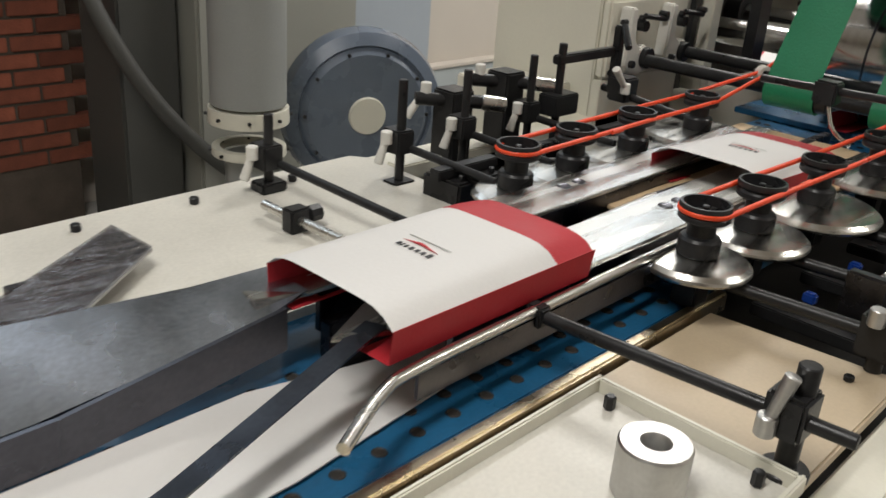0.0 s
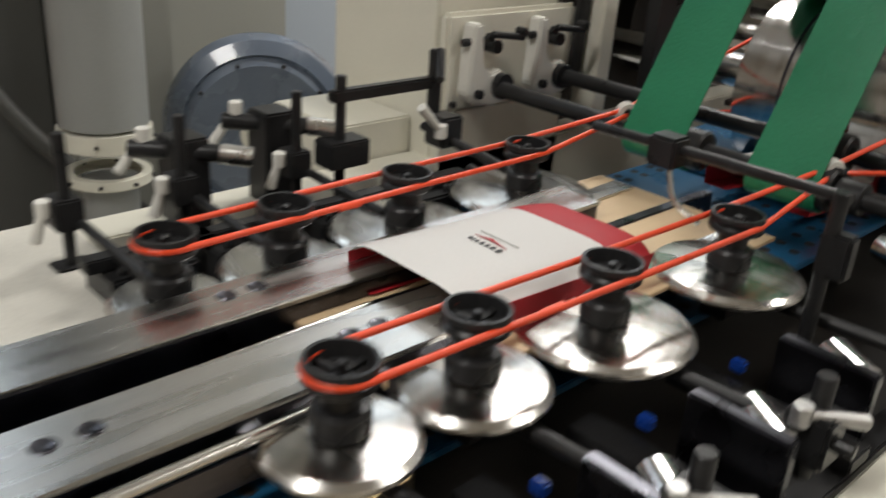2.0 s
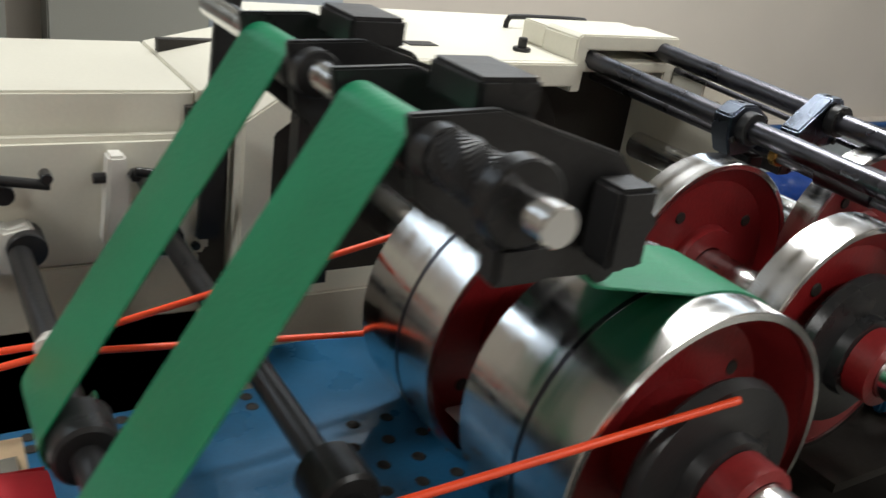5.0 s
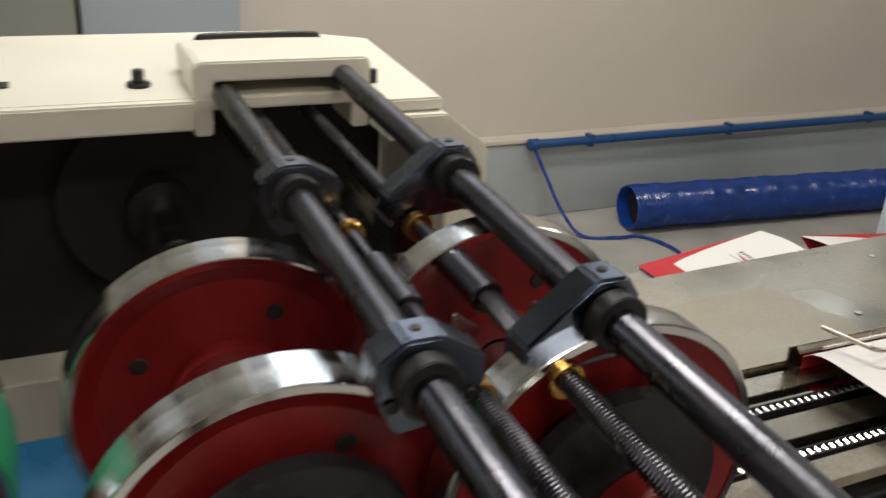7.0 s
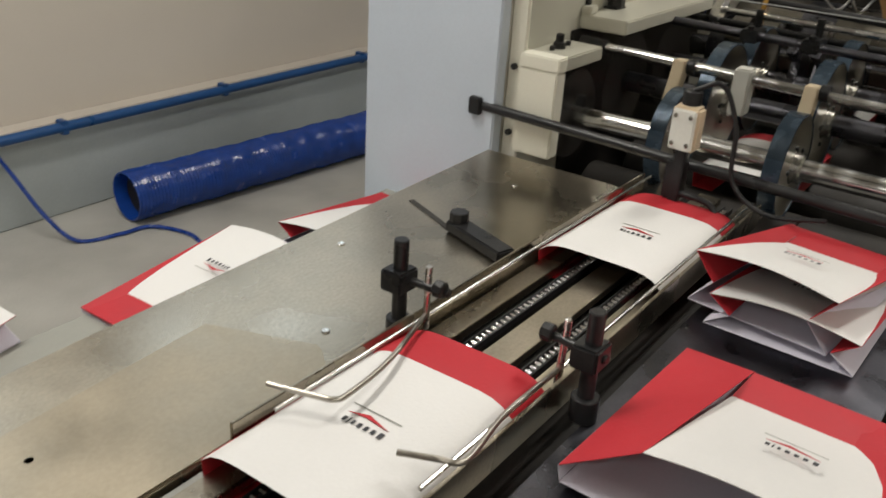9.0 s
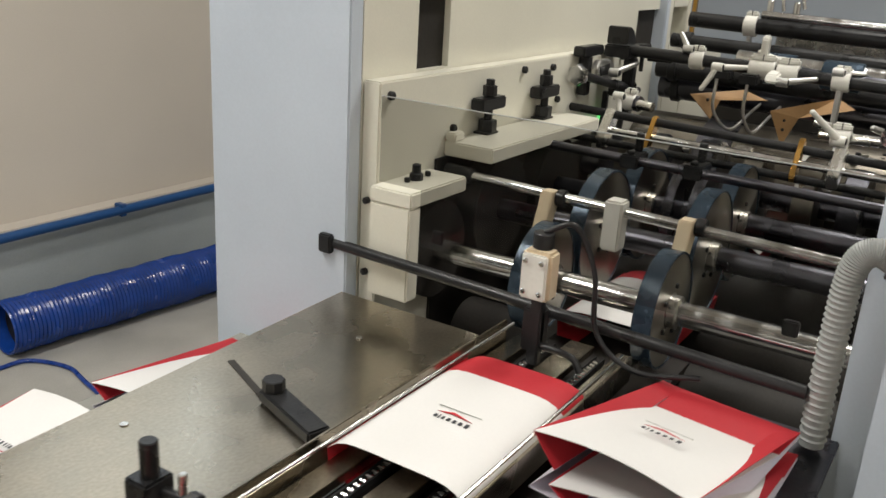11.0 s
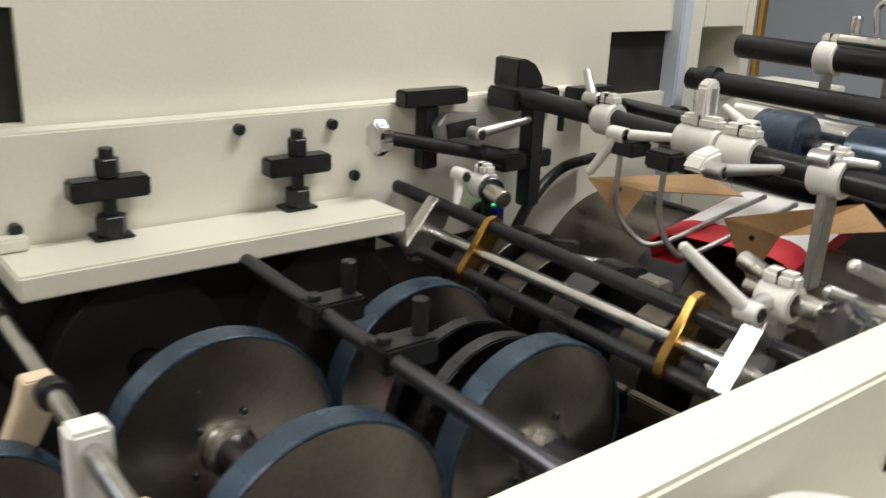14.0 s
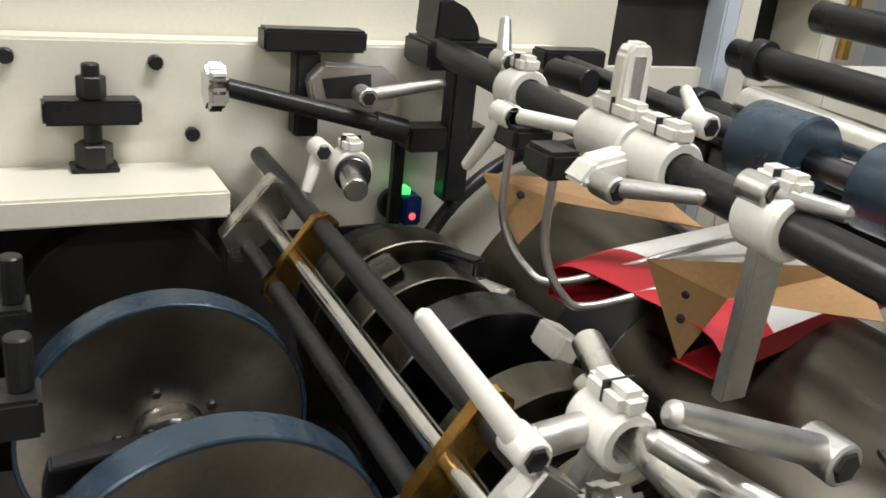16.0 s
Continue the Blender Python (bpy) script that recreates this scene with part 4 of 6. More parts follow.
for x in (2.2925, 2.377):
    sc = thing("screw_spindle", "dark threaded spindle with brass nut", "spindle")
    part("bar", rod((x, 1.3, 1.228), (x, 0.72, 1.214), 0.011, 18), DARKSTEEL, sc)
    part("sleeve", rod((x, 0.74, 1.215), (x, 0.64, 1.213), 0.018, 18), DARKSTEEL, sc)
    part("nut", rod((x, 0.83, 1.217), (x, 0.815, 1.217), 0.0175, 16), BRASS, sc)
    part("nut", rod((x, 0.50, 1.21), (x, 0.485, 1.21), 0.0175, 16), BRASS, sc)
    th = [(x + 0.0105 * math.cos(k * 0.9), 0.64 - 0.0006 * k, 1.213 - 0.000006 * k + 0.0105 * math.sin(k * 0.9)) for k in range(800)]
    part("thread", tube(th, 0.0016, 5), DARKSTEEL, sc)
    part("core", rod((x, 0.64, 1.213), (x, 0.15, 1.208), 0.0105, 16), DARKSTEEL, sc)
    part("block", box(x - 0.018, x + 0.018, 0.86, 0.93, 1.165, 1.205, 0.004), BLACK, sc)
    part("drop_plate", prism([(x + 0.03, 1.225), (x + 0.06, 1.205), (x + 0.045, 1.15), (x + 0.02, 1.155)], "y", 0.60, 0.606, 0.001), STEEL, sc, "bright steel drop plate")


# ---- delivery table ----
tb = thing("delivery_table", "stainless steel delivery table with slots", "table")
part("top_far", prism([(2.62, 0.765), (4.0, 0.765), (4.0, 1.112), (2.62, 1.06)], "z", 0.935, 0.95, 0.002), TABLE, tb)
part("front_lip", box(2.6, 2.62, 0.74, 1.06, 0.90, 0.95, 0.002), TABLE, tb)
part("cover_sheet", prism([(2.64, 0.768), (3.108, 0.768), (3.122, 0.773), (3.16, 0.82), (3.165, 0.832), (3.105, 0.982), (2.64, 0.945)], "z", 0.9505, 0.9525), BROWNSHEET, tb, "tinted steel cover sheet")
part("skirt", box(2.62, 4.0, 1.05, 1.06, 0.72, 0.934), TABLE, tb)
part("middle_plate", box(2.62, 4.1, 0.62, 0.665, 0.93, 0.944, 0.001), TABLE, tb)
part("far_lip", box(2.62, 4.1, 0.715, 0.75, 0.93, 0.946, 0.001), TABLE, tb)
part("near_lip", box(2.62, 4.1, 0.535, 0.575, 0.93, 0.946, 0.001), TABLE, tb)
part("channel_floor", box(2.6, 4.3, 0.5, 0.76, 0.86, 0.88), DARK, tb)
part("top_near", box(2.62, 4.05, 0.20, 0.49, 0.925, 0.935, 0.002), DARKSTEEL, tb)
for y0, y1 in ((0.754, 0.759), (0.522, 0.527)):
    part("guide_strip", box(2.95, 4.02, y0, y1, 0.94, 0.985, 0.001), TABLE, tb)
    part("guide_rod", rod((3.0, y0 - 0.012 if y0 > 0.6 else y1 + 0.012, 0.981), (4.02, y0 - 0.012 if y0 > 0.6 else y1 + 0.012, 0.981), 0.003, 8), STEEL, tb)
for q in ((2.8, 0.9), (3.42, 1.02), (3.2, 0.85), (3.85, 0.95)):
    part("screw", rod((*q, 0.95), (*q, 0.9525), 0.006, 10), STEEL, tb)
for y in (0.69, 0.595):
    ch = thing("conveyor_chain", "black roller chain in the table slot", "chain", "conveyor chains")
    m = bmesh.new()
    for k in range(112):
        x = 2.64 + k * 0.0127
        rod((x, y - 0.006, 0.938), (x, y + 0.006, 0.938), 0.0035, 8, bm=m)
    part("chain_roller", m, SHINY, ch, "small steel chain rollers")["kind"] = "stuff"
    part("link_plate", box(2.63, 4.07, y - 0.009, y - 0.0065, 0.932, 0.942), BLACK, ch)
    part("link_plate", box(2.63, 4.07, y + 0.0065, y + 0.009, 0.932, 0.942), BLACK, ch)
    part("support", box(2.63, 4.07, y - 0.005, y + 0.005, 0.88, 0.931), DARK, ch)

slot_knob = thing("slide_clamp", "black slide bar with knob in a table slot", "clamp")
part("slot", prism([(3.645, 1.055), (3.655, 1.05), (3.595, 0.915), (3.585, 0.92)], "z", 0.9502, 0.9515), DARK, slot_knob)
part("bar", prism([(3.58, 0.925), (3.615, 0.91), (3.565, 0.775), (3.53, 0.785)], "z", 0.952, 0.972, 0.003), BLACK, slot_knob)
part("knob", rod((3.592, 0.905, 0.972), (3.592, 0.905, 0.99), 0.017, 8), BLACK, slot_knob)
for x, y, s in ((3.274, 0.783, -1), (3.275, 0.495, 1)):
    sp_ = thing("stop_post", "black post with clamped steel stop rod", "post", "stop posts")
    part("post", rod((x, y, 0.935 if s > 0 else 0.95), (x, y, 1.085), 0.0105, 20), BLACK, sp_)
    part("foot", rod((x, y, 0.935 if s > 0 else 0.95), (x, y, 0.968), 0.018, 20), BLACK, sp_)
    part("block", box(x - 0.02, x + 0.02, y - 0.016, y + 0.02, 1.01, 1.042, 0.003), BLACK, sp_)
    part("cross_rod", rod((x, y + s * -0.02, 1.026), (x + 0.01, y + s * 0.075, 1.026), 0.006), BLACK, sp_)
    part("drop_rod", rod((x + 0.01, y + s * 0.04, 1.055), (x + 0.005, y + s * 0.042, 0.962), 0.005), STEEL, sp_)
    part("knob", rod((x + 0.005, y + s * 0.055, 1.03), (x + 0.005, y + s * 0.07, 1.03), 0.012, 8), BLACK, sp_)
    fy = 0.672 if s < 0 else 0.508
    part("finger", tube(smooth_path([(x + 0.005, y + s * 0.042, 0.985), (3.14, fy + 0.02, 1.0), (3.05, fy + 0.003, 1.008), (3.028, fy + 0.006, 1.01), (3.02, fy + 0.025, 1.01), (3.002, fy + 0.082 if s < 0 else fy + 0.062, 1.01)], 6), 0.0035), WEBSTEEL, sp_)

# ---- duct, pipe and hose along the wall ----
duct = thing("flexible_duct", "blue ribbed flexible duct lying on the floor", "duct")
d0, d1 = Vector((4.475, 3.16, 0.112)), Vector((7.6, 2.85, 0.112))
m = bmesh.new()
n = 190
prof = [(0.1, 0.0)]
L = (d1 - d0).length
for k in range(n):
    h = L * k / n
    sw = 0.002 * math.sin(k * 0.31) + 0.0015 * math.sin(k * 0.83)
    prof += [(0.105 + sw, h), (0.108 + sw, h + L / n * 0.4), (0.103 + sw, h + L / n * 0.8)]
prof += [(0.1, L), (0.097, L), (0.097, 0.01), (0.1, 0.0)]
part("skin", lathe(prof, d0, d1 - d0, 40), DUCTSKIN, duct)
# Near-black cylinder stands in for the shade inside the open duct.
part("inside_shade", rod(d0 + (d1 - d0).normalized() * 0.06, d0 + (d1 - d0).normalized() * 0.42, 0.096, 32), DARK, duct)
wp = thing("wall_pipe", "blue compressed-air pipe along the plinth ledge", "pipe")
part("pipe", rod((4.06, 3.38, 0.389), (8.9, 3.36, 0.384), 0.021, 20), PIPEB, wp)
part("end_cap", rod((4.03, 3.38, 0.389), (4.075, 3.38, 0.389), 0.028, 20), PIPEB, wp)
for x in (4.35, 5.2, 6.2):
    part("bracket", box(x, x + 0.03, 3.36, 3.409, 0.36, 0.418, 0.003), PIPEB, wp)
hs = solo("air_hose", tube(smooth_path([(4.05, 3.38, 0.385), (4.10, 3.33, 0.26), (4.15, 3.22, 0.10), (4.21, 3.12, 0.012), (4.36, 3.06, 0.010), (4.49, 3.035, 0.010), (4.55, 2.88, 0.010), (4.52, 2.73, 0.010), (4.4, 2.3, 0.010), (4.1, 1.9, 0.010)], 10), 0.0085), HOSE, "thin blue air hose hanging to the floor", "hose")

# ---- shelf with finished bags behind the table ----
shelf = thing("receiving_shelf", "grey steel shelf behind the table", "shelf")
part("board", box(2.7, 4.03, 1.12, 1.40, 0.755, 0.775, 0.003), GREYCOL, shelf)
part("board", box(2.7, 3.06, 1.402, 1.74, 0.755, 0.775, 0.003), GREYCOL, shelf)
for x in (2.75, 3.95):
    for y in (1.17, 1.36):
        part("leg", box(x, x + 0.03, y, y + 0.03, 0, 0.755, 0.002), GREYCOL, shelf)


# ---- bottoming unit: tall side frame ----
unit = thing("bottoming_unit_frame", "cream painted side frame of the bottoming unit", "machine frame")
part("end_panel", box(4.008, 4.045, 1.11, 1.47, 0.0, 2.3, 0.003), COOLSIDE, unit, "end panel with cool shade in its colour")
for a in ((4.046, 4.22, 0.0, 2.3), (4.22, 4.336, 0.0, 1.36), (4.22, 4.336, 1.50, 2.3), (4.336, 5.404, 0.0, 2.3), (5.404, 5.588, 0.0, 1.326), (5.404, 5.588, 1.451, 2.3)):
    part("upper_panel", box(a[0], a[1], 1.11, 1.46, a[2], a[3]), WHITE, unit)
for x0, x1, z0, z1 in ((4.22, 4.336, 1.36, 1.50), (5.404, 5.588, 1.326, 1.451)):
    # Shallow near-black back paints the depth of the opening.
    part("opening_back", box(x0, x1, 1.125, 1.13, z0, z1), DARK, unit, "near-black sheet for the shade in the opening")
part("lower_plate", box(4.046, 5.30, 1.068, 1.108, 0.2, 1.357, 0.003), WHITE, unit)
# Dark sheets added over the cream plate to darken the gaps behind the wheels.
part("dark_sheet", box(4.831, 5.04, 1.0615, 1.0675, 0.72, 1.12), DARK, unit, "dark sheet over the inside face")
part("dark_sheet", box(4.24, 4.83, 1.0615, 1.0675, 0.72, 1.183), DARK, unit, "dark sheet over the inside face")
part("column", box(5.589, 5.62, 1.085, 1.46, 0.0, 2.3, 0.003), COOLSIDE, unit, "corner column with cool shade in its colour")
part("end_frame", box(5.621, 5.665, 1.09, 1.3, 0.0, 2.3, 0.003), WHITE, unit)
part("end_frame", box(5.851, 6.3, 1.09, 1.3, 0.0, 1.30, 0.003), WHITE, unit)
part("end_frame", box(5.666, 5.85, 1.09, 1.3, 0.0, 1.30, 0.003), WHITE, unit)
part("recess_sill", box(5.666, 5.814, 1.09, 1.3, 1.301, 1.346, 0.002), WHITE, unit)
part("end_frame", box(5.815, 5.85, 1.09, 1.3, 1.301, 2.3, 0.003), WHITE, unit)
part("end_frame", box(5.666, 5.814, 1.09, 1.3, 1.456, 2.3, 0.003), WHITE, unit)
# Shade of the end recess is in the colour of its back.
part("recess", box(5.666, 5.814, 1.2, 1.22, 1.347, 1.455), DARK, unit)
part("yellow_strip", box(5.855, 5.87, 1.075, 1.089, 1.35, 2.2), BRASS, unit, "yellow edge strip")
for x, z in ((4.075, 1.33), (4.075, 1.05), (4.6, 1.338), (4.75, 1.333), (4.79, 1.25), (4.3, 1.24), (5.2, 1.33)):
    part("bolt", rod((x, 1.069, z), (x, 1.058, z), 0.0085, 10), BLACK, unit)
for z in (1.13, 0.985):
    part("bolt", rod((4.05, 1.09, z), (4.036, 1.09, z), 0.007, 8), BLACK, unit)
sb = thing("shelf_bracket", "cream painted bracket with front leg", "bracket")
part("top", box(4.022, 4.215, 0.972, 1.067, 1.138, 1.168, 0.003), WHITE, sb)
part("leg", box(4.022, 4.06, 0.975, 1.067, 0.953, 1.1375, 0.003), WHITE, sb)
part("knob", lathe([(0.014, 0), (0.014, 0.012), (0.009, 0.015), (0.009, 0.03), (0.0, 0.033)], (4.12, 1.03, 1.168), (0, 0, 1), 10), BLACK, sb)
for x in (4.09, 4.16):
    part("screw", rod((x, 1.03, 1.168), (x, 1.03, 1.178), 0.006, 8), BLACK, sb)
sb2 = thing("shelf_bracket", "long cream shelf bracket under black clamps", "bracket")
part("top", box(4.272, 4.808, 0.95, 1.067, 1.186, 1.217, 0.003), WHITE, sb2)
part("lug", box(4.272, 4.31, 1.04, 1.066, 1.2175, 1.235, 0.003), WHITE, sb2)
for x in (4.41, 4.68):
    c = thing("screw_clamp", "black screw clamp standing on the bracket", "clamp", "screw clamps")
    part("foot", box(x - 0.025, x + 0.025, 1.03, 1.066, 1.2175, 1.222, 0.001), BLACK, c)
    part("nut", rod((x, 1.045, 1.222), (x, 1.045, 1.248), 0.02, 6), BLACK, c)
    part("stud", rod((x, 1.045, 1.248), (x, 1.045, 1.335), 0.0095, 14), BLACK, c)
    part("bar", box(x - 0.05, x + 0.05, 1.03, 1.062, 1.270, 1.297, 0.003), BLACK, c)
    part("top_nut", rod((x, 1.045, 1.298), (x, 1.045, 1.322), 0.0155, 6), BLACK, c)

# near side wall and covers
near = thing("near_side_wall", "cream near side wall of the bottoming unit", "machine frame")
part("wall", box(4.06, 5.6, 0.165, 0.213, 0.0, 1.327, 0.003), WHITE, near)
# Thin sheet tints the wall's end with its cool shade.
part("end_face", box(4.045, 4.059, 0.165, 0.213, 0.0, 1.326), COOLSIDE, near)
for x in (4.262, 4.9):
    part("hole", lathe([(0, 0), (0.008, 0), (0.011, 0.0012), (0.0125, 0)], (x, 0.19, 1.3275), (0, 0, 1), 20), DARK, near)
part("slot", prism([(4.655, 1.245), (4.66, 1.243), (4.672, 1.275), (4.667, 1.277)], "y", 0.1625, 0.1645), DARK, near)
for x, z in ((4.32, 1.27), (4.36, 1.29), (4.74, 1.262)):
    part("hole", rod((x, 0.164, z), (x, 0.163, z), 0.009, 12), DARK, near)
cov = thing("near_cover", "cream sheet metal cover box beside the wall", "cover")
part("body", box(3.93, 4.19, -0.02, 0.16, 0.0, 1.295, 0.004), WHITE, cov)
# Cool shade on the cover's end, painted as a separate sheet.
part("face", box(3.915, 3.929, 0.0, 0.16, 0.0, 1.29), COOLSIDE, cov)
ledge = solo("near_ledge", box(4.2, 5.6, 0.02, 0.163, 1.16, 1.18, 0.003), WHITE, "cream ledge along the near wall", "ledge")
tape = thing("tape_roll", "thick roll of cream masking tape with green core", "tape")
part("roll", lathe([(0.026, 0), (0.046, 0), (0.048, 0.002), (0.048, 0.108), (0.046, 0.11), (0.026, 0.11), (0.026, 0)], (4.485, 0.112, 1.181), (0, 0, 1), 36), WHITECAST, tape)
part("core", lathe([(0.022, 0.001), (0.0255, 0.001), (0.0255, 0.1115), (0.022, 0.1115), (0.022, 0.001)], (4.485, 0.112, 1.181), (0, 0, 1), 36), GREENP, tape)
pliers = thing("pliers", "pliers with green grips lying on the ledge", "pliers")
for s in (-1, 1):
    part("grip", tube(smooth_path([(4.30, 0.11 + 0.004 * s, 1.195), (4.335, 0.09 + 0.02 * s, 1.20), (4.37, 0.07 + 0.02 * s, 1.225)], 5), 0.008), GREENP, pliers)
part("jaw", rod((4.26, 0.135, 1.19), (4.302, 0.11, 1.194), 0.012, 10), STEEL, pliers)
hose = thing("grey_hose", "grey corrugated hose with steel end fitting", "hose")
hp = smooth_path([(3.99, 0.17, 1.235), (3.985, 0.205, 1.248), (3.985, 0.228, 1.215), (3.99, 0.233, 1.10), (3.995, 0.233, 0.945)], 14)
m = bmesh.new()
tube(hp, 0.0175, 16, bm=m)
part("tube", m, DUCT, hose)
part("fitting", rod((3.992, 0.161, 1.228), (3.99, 0.178, 1.238), 0.026, 20), SHINY, hose)
hr = [(hp[i], (hp[i + 1] - hp[i])) for i in range(0, len(hp) - 1)]
m = bmesh.new()
for p, d in hr:
    lathe([(0.017, -0.003), (0.020, 0), (0.017, 0.003)], p, d, 16, bm=m)
part("rib", m, DUCT, hose)

# sensor rod and sensor
se = thing("sensor_rod", "black cross rod carrying a sensor", "rod")
part("bar", rod((4.012, 1.165, 1.04), (3.985, 0.25, 1.025), 0.0105, 16), BLACK, se)
part("end_block", box(3.995, 4.029, 1.14, 1.17, 1.02, 1.058, 0.003), BLACK, se)
part("bracket", box(3.945, 3.975, 0.655, 0.69, 0.975, 1.05, 0.003), BLACK, se)
part("drop", box(3.94, 3.958, 0.655, 0.675, 0.955, 1.13, 0.002), BLACK, se)
part("finger", tube(smooth_path([(3.95, 0.66, 0.99), (3.95, 0.60, 0.985), (3.945, 0.58, 0.965)], 5), 0.006), BLACK, se)
sn = thing("sensor", "beige sensor box with screws and black cable", "sensor")
part("body", box(3.90, 3.935, 0.628, 0.678, 1.085, 1.165, 0.005, m=None), WOOD, sn)
part("face", box(3.893, 3.8995, 0.631, 0.675, 1.088, 1.162, 0.003), WHITECAST, sn)
for y in (0.64, 0.667):
    for z in (1.10, 1.15):
        part("screw", rod((3.893, y, z), (3.889, y, z), 0.0045, 8), SHINY, sn)
part("cap", rod((3.925, 0.655, 1.165), (3.925, 0.655, 1.19), 0.017, 14), BLACK, sn)
part("cable", tube(smooth_path([(3.925, 0.655, 1.19), (3.94, 0.61, 1.205), (3.96, 0.58, 1.13), (3.97, 0.57, 1.03), (3.96, 0.50, 0.99), (3.98, 0.40, 1.0)], 8), 0.0045), BLACK, sn)

# first cross shaft with clamps, drum shaft and wheels
cs = thing("clamp_shaft", "bright steel cross shaft with pale clamps", "shaft")
part("shaft", rod((4.262, 1.03, 1.158), (4.25, 0.2, 1.142), 0.0105, 20), SHINY, cs)
part("end", rod((4.263, 1.05, 1.159), (4.261, 0.985, 1.157), 0.016, 16), BLACK, cs)
for y, mat in ((0.805, WOOD), (0.67, WHITECAST), (0.532, WOOD)):
    if mat is WOOD:
        part("clamp", prism([(4.235, 1.165), (4.265, 1.165), (4.262, 1.13), (4.215, 1.045), (4.19, 1.05), (4.228, 1.14)], "y", y - 0.013, y + 0.013, 0.002), mat, cs, "pale plastic finger clamp")
        part("collar", rod((4.258, y - 0.014, 1.152), (4.258, y - 0.032, 1.152), 0.017, 16), BLACK, cs)
    else:
        part("clamp", box(4.238, 4.276, y - 0.018, y + 0.018, 1.075, 1.172, 0.004), mat, cs, "off-white block clamp")


def roller_wheel(x, y, z, r, w, label):
    t = thing("pressure_wheel", label, "wheel", "pressure wheels", at=(x, y, z))
    part("rim", lathe([(r - 0.004, -w / 2), (r - 0.0012, -w / 2), (r, -w / 2 + 0.0012), (r, w / 2 - 0.0012), (r - 0.0012, w / 2), (r - 0.004, w / 2), (r - 0.004, -w / 2)], (0, 0, 0), (0, 1, 0), 64), PULLBLUE, t, "blue-grey rubber rim")
    web = part("web", lathe([(0.02, -w / 2 + 0.002), (r - 0.0045, -w / 2 + 0.002), (r - 0.0045, w / 2 - 0.002), (0.02, w / 2 - 0.002)], (0, 0, 0), (0, 1, 0), 56), WEBSTEEL, t, "turned dark steel web")
    part("hub", lathe([(0.0, -w * 1.0), (0.024, -w * 1.0), (0.03, -w * 0.9), (0.03, -w * 0.45), (0.05, -w * 0.4), (0.05, -w * 0.3)], (0, 0, 0), (0, 1, 0), 28), STEEL, web)
    for k in range(5):
        a = k * 2 * math.pi / 5
        part("screw", rod((math.cos(a) * 0.045, -w / 2 - 0.003, math.sin(a) * 0.045), (math.cos(a) * 0.045, -w / 2 + 0.004, math.sin(a) * 0.045), 0.005, 6), BLACK, web)
    SPIN.append((t, 0))


for x, y, z, r in ((4.168, 0.765, 1.02, 0.106), (4.168, 0.53, 1.02, 0.106), (4.425, 0.765, 1.05, 0.133), (4.425, 0.543, 1.05, 0.133), (4.707, 0.775, 1.05, 0.132), (4.707, 0.56, 1.05, 0.132)):
    roller_wheel(x, y, z, r, 0.034, "dark steel wheel with blue-grey rubber rim")
for x, z, r in ((4.168, 1.02, 0.022), (4.425, 1.05, 0.024), (4.707, 1.05, 0.026)):
    s = thing("drum_shaft", "bright steel drum shaft across the unit", "shaft", "drum shafts")
    part("shaft", rod((x, 1.066, z), (x, 0.214, z), r, 28), SHINY if x < 4.3 else DARKSTEEL, s)
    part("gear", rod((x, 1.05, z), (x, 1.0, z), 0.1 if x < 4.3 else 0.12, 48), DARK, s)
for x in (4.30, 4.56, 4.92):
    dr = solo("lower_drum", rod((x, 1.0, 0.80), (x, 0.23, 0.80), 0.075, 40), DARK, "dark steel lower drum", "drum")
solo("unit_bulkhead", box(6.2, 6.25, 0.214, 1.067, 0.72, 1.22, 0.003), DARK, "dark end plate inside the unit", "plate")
solo("unit_bed", box(4.05, 6.3, 0.214, 1.067, 0.55, 0.72), DARK, "dark inside of the unit", "machine bed")
ac = thing("clear_cover", "upright clear acrylic safety sheet across the unit", "cover")
part("sheet", prism([(0.216, 1.065), (0.968, 1.065), (0.968, 1.172), (1.064, 1.172), (1.064, 1.332), (0.216, 1.332)], "x", 4.046, 4.049), ACRYLIC, ac)
part("edge_strip", box(4.0455, 4.0495, 0.216, 1.064, 1.3322, 1.3334), DUCT, ac, "pale polished upper edge")
for y in (0.30, 0.93):
    part("clip", box(4.05, 4.06, y - 0.012, y + 0.012, 1.075, 1.10, 0.002), BLACK, ac)

gd = thing("guide_bar", "black guide bar with square blocks", "bar")
part("bar", rod((4.552, 1.05, 1.188), (4.538, 0.23, 1.178), 0.0105), DARKSTEEL, gd)
for y in (0.76, 0.62):
    part("block", box(4.53, 4.60, y - 0.02, y + 0.02, 1.168, 1.198, 0.003), BLACK, gd)
    part("pin", rod((4.588, y, 1.198), (4.588, y, 1.238), 0.009, 12), BLACK, gd)
    part("screw", rod((4.542, y, 1.198), (4.542, y, 1.206), 0.009, 6), BLACK, gd)
fb = thing("folding_bar", "slotted dark steel folding bar on a turning shaft", "bar", at=(4.707, 0.66, 1.05))
for y0, y1 in ((-0.30, -0.125), (-0.12, 0.06), (0.065, 0.27)):
    part("bar", box(-0.018, 0.018, y0, y1, 0.134, 0.147, 0.002), FEEDSTEEL, fb)
for y in (-0.2, 0.17):
    part("arm", box(-0.008, 0.008, y - 0.012, y + 0.012, 0.025, 0.1335), BLACK, fb)
FOLD = fb

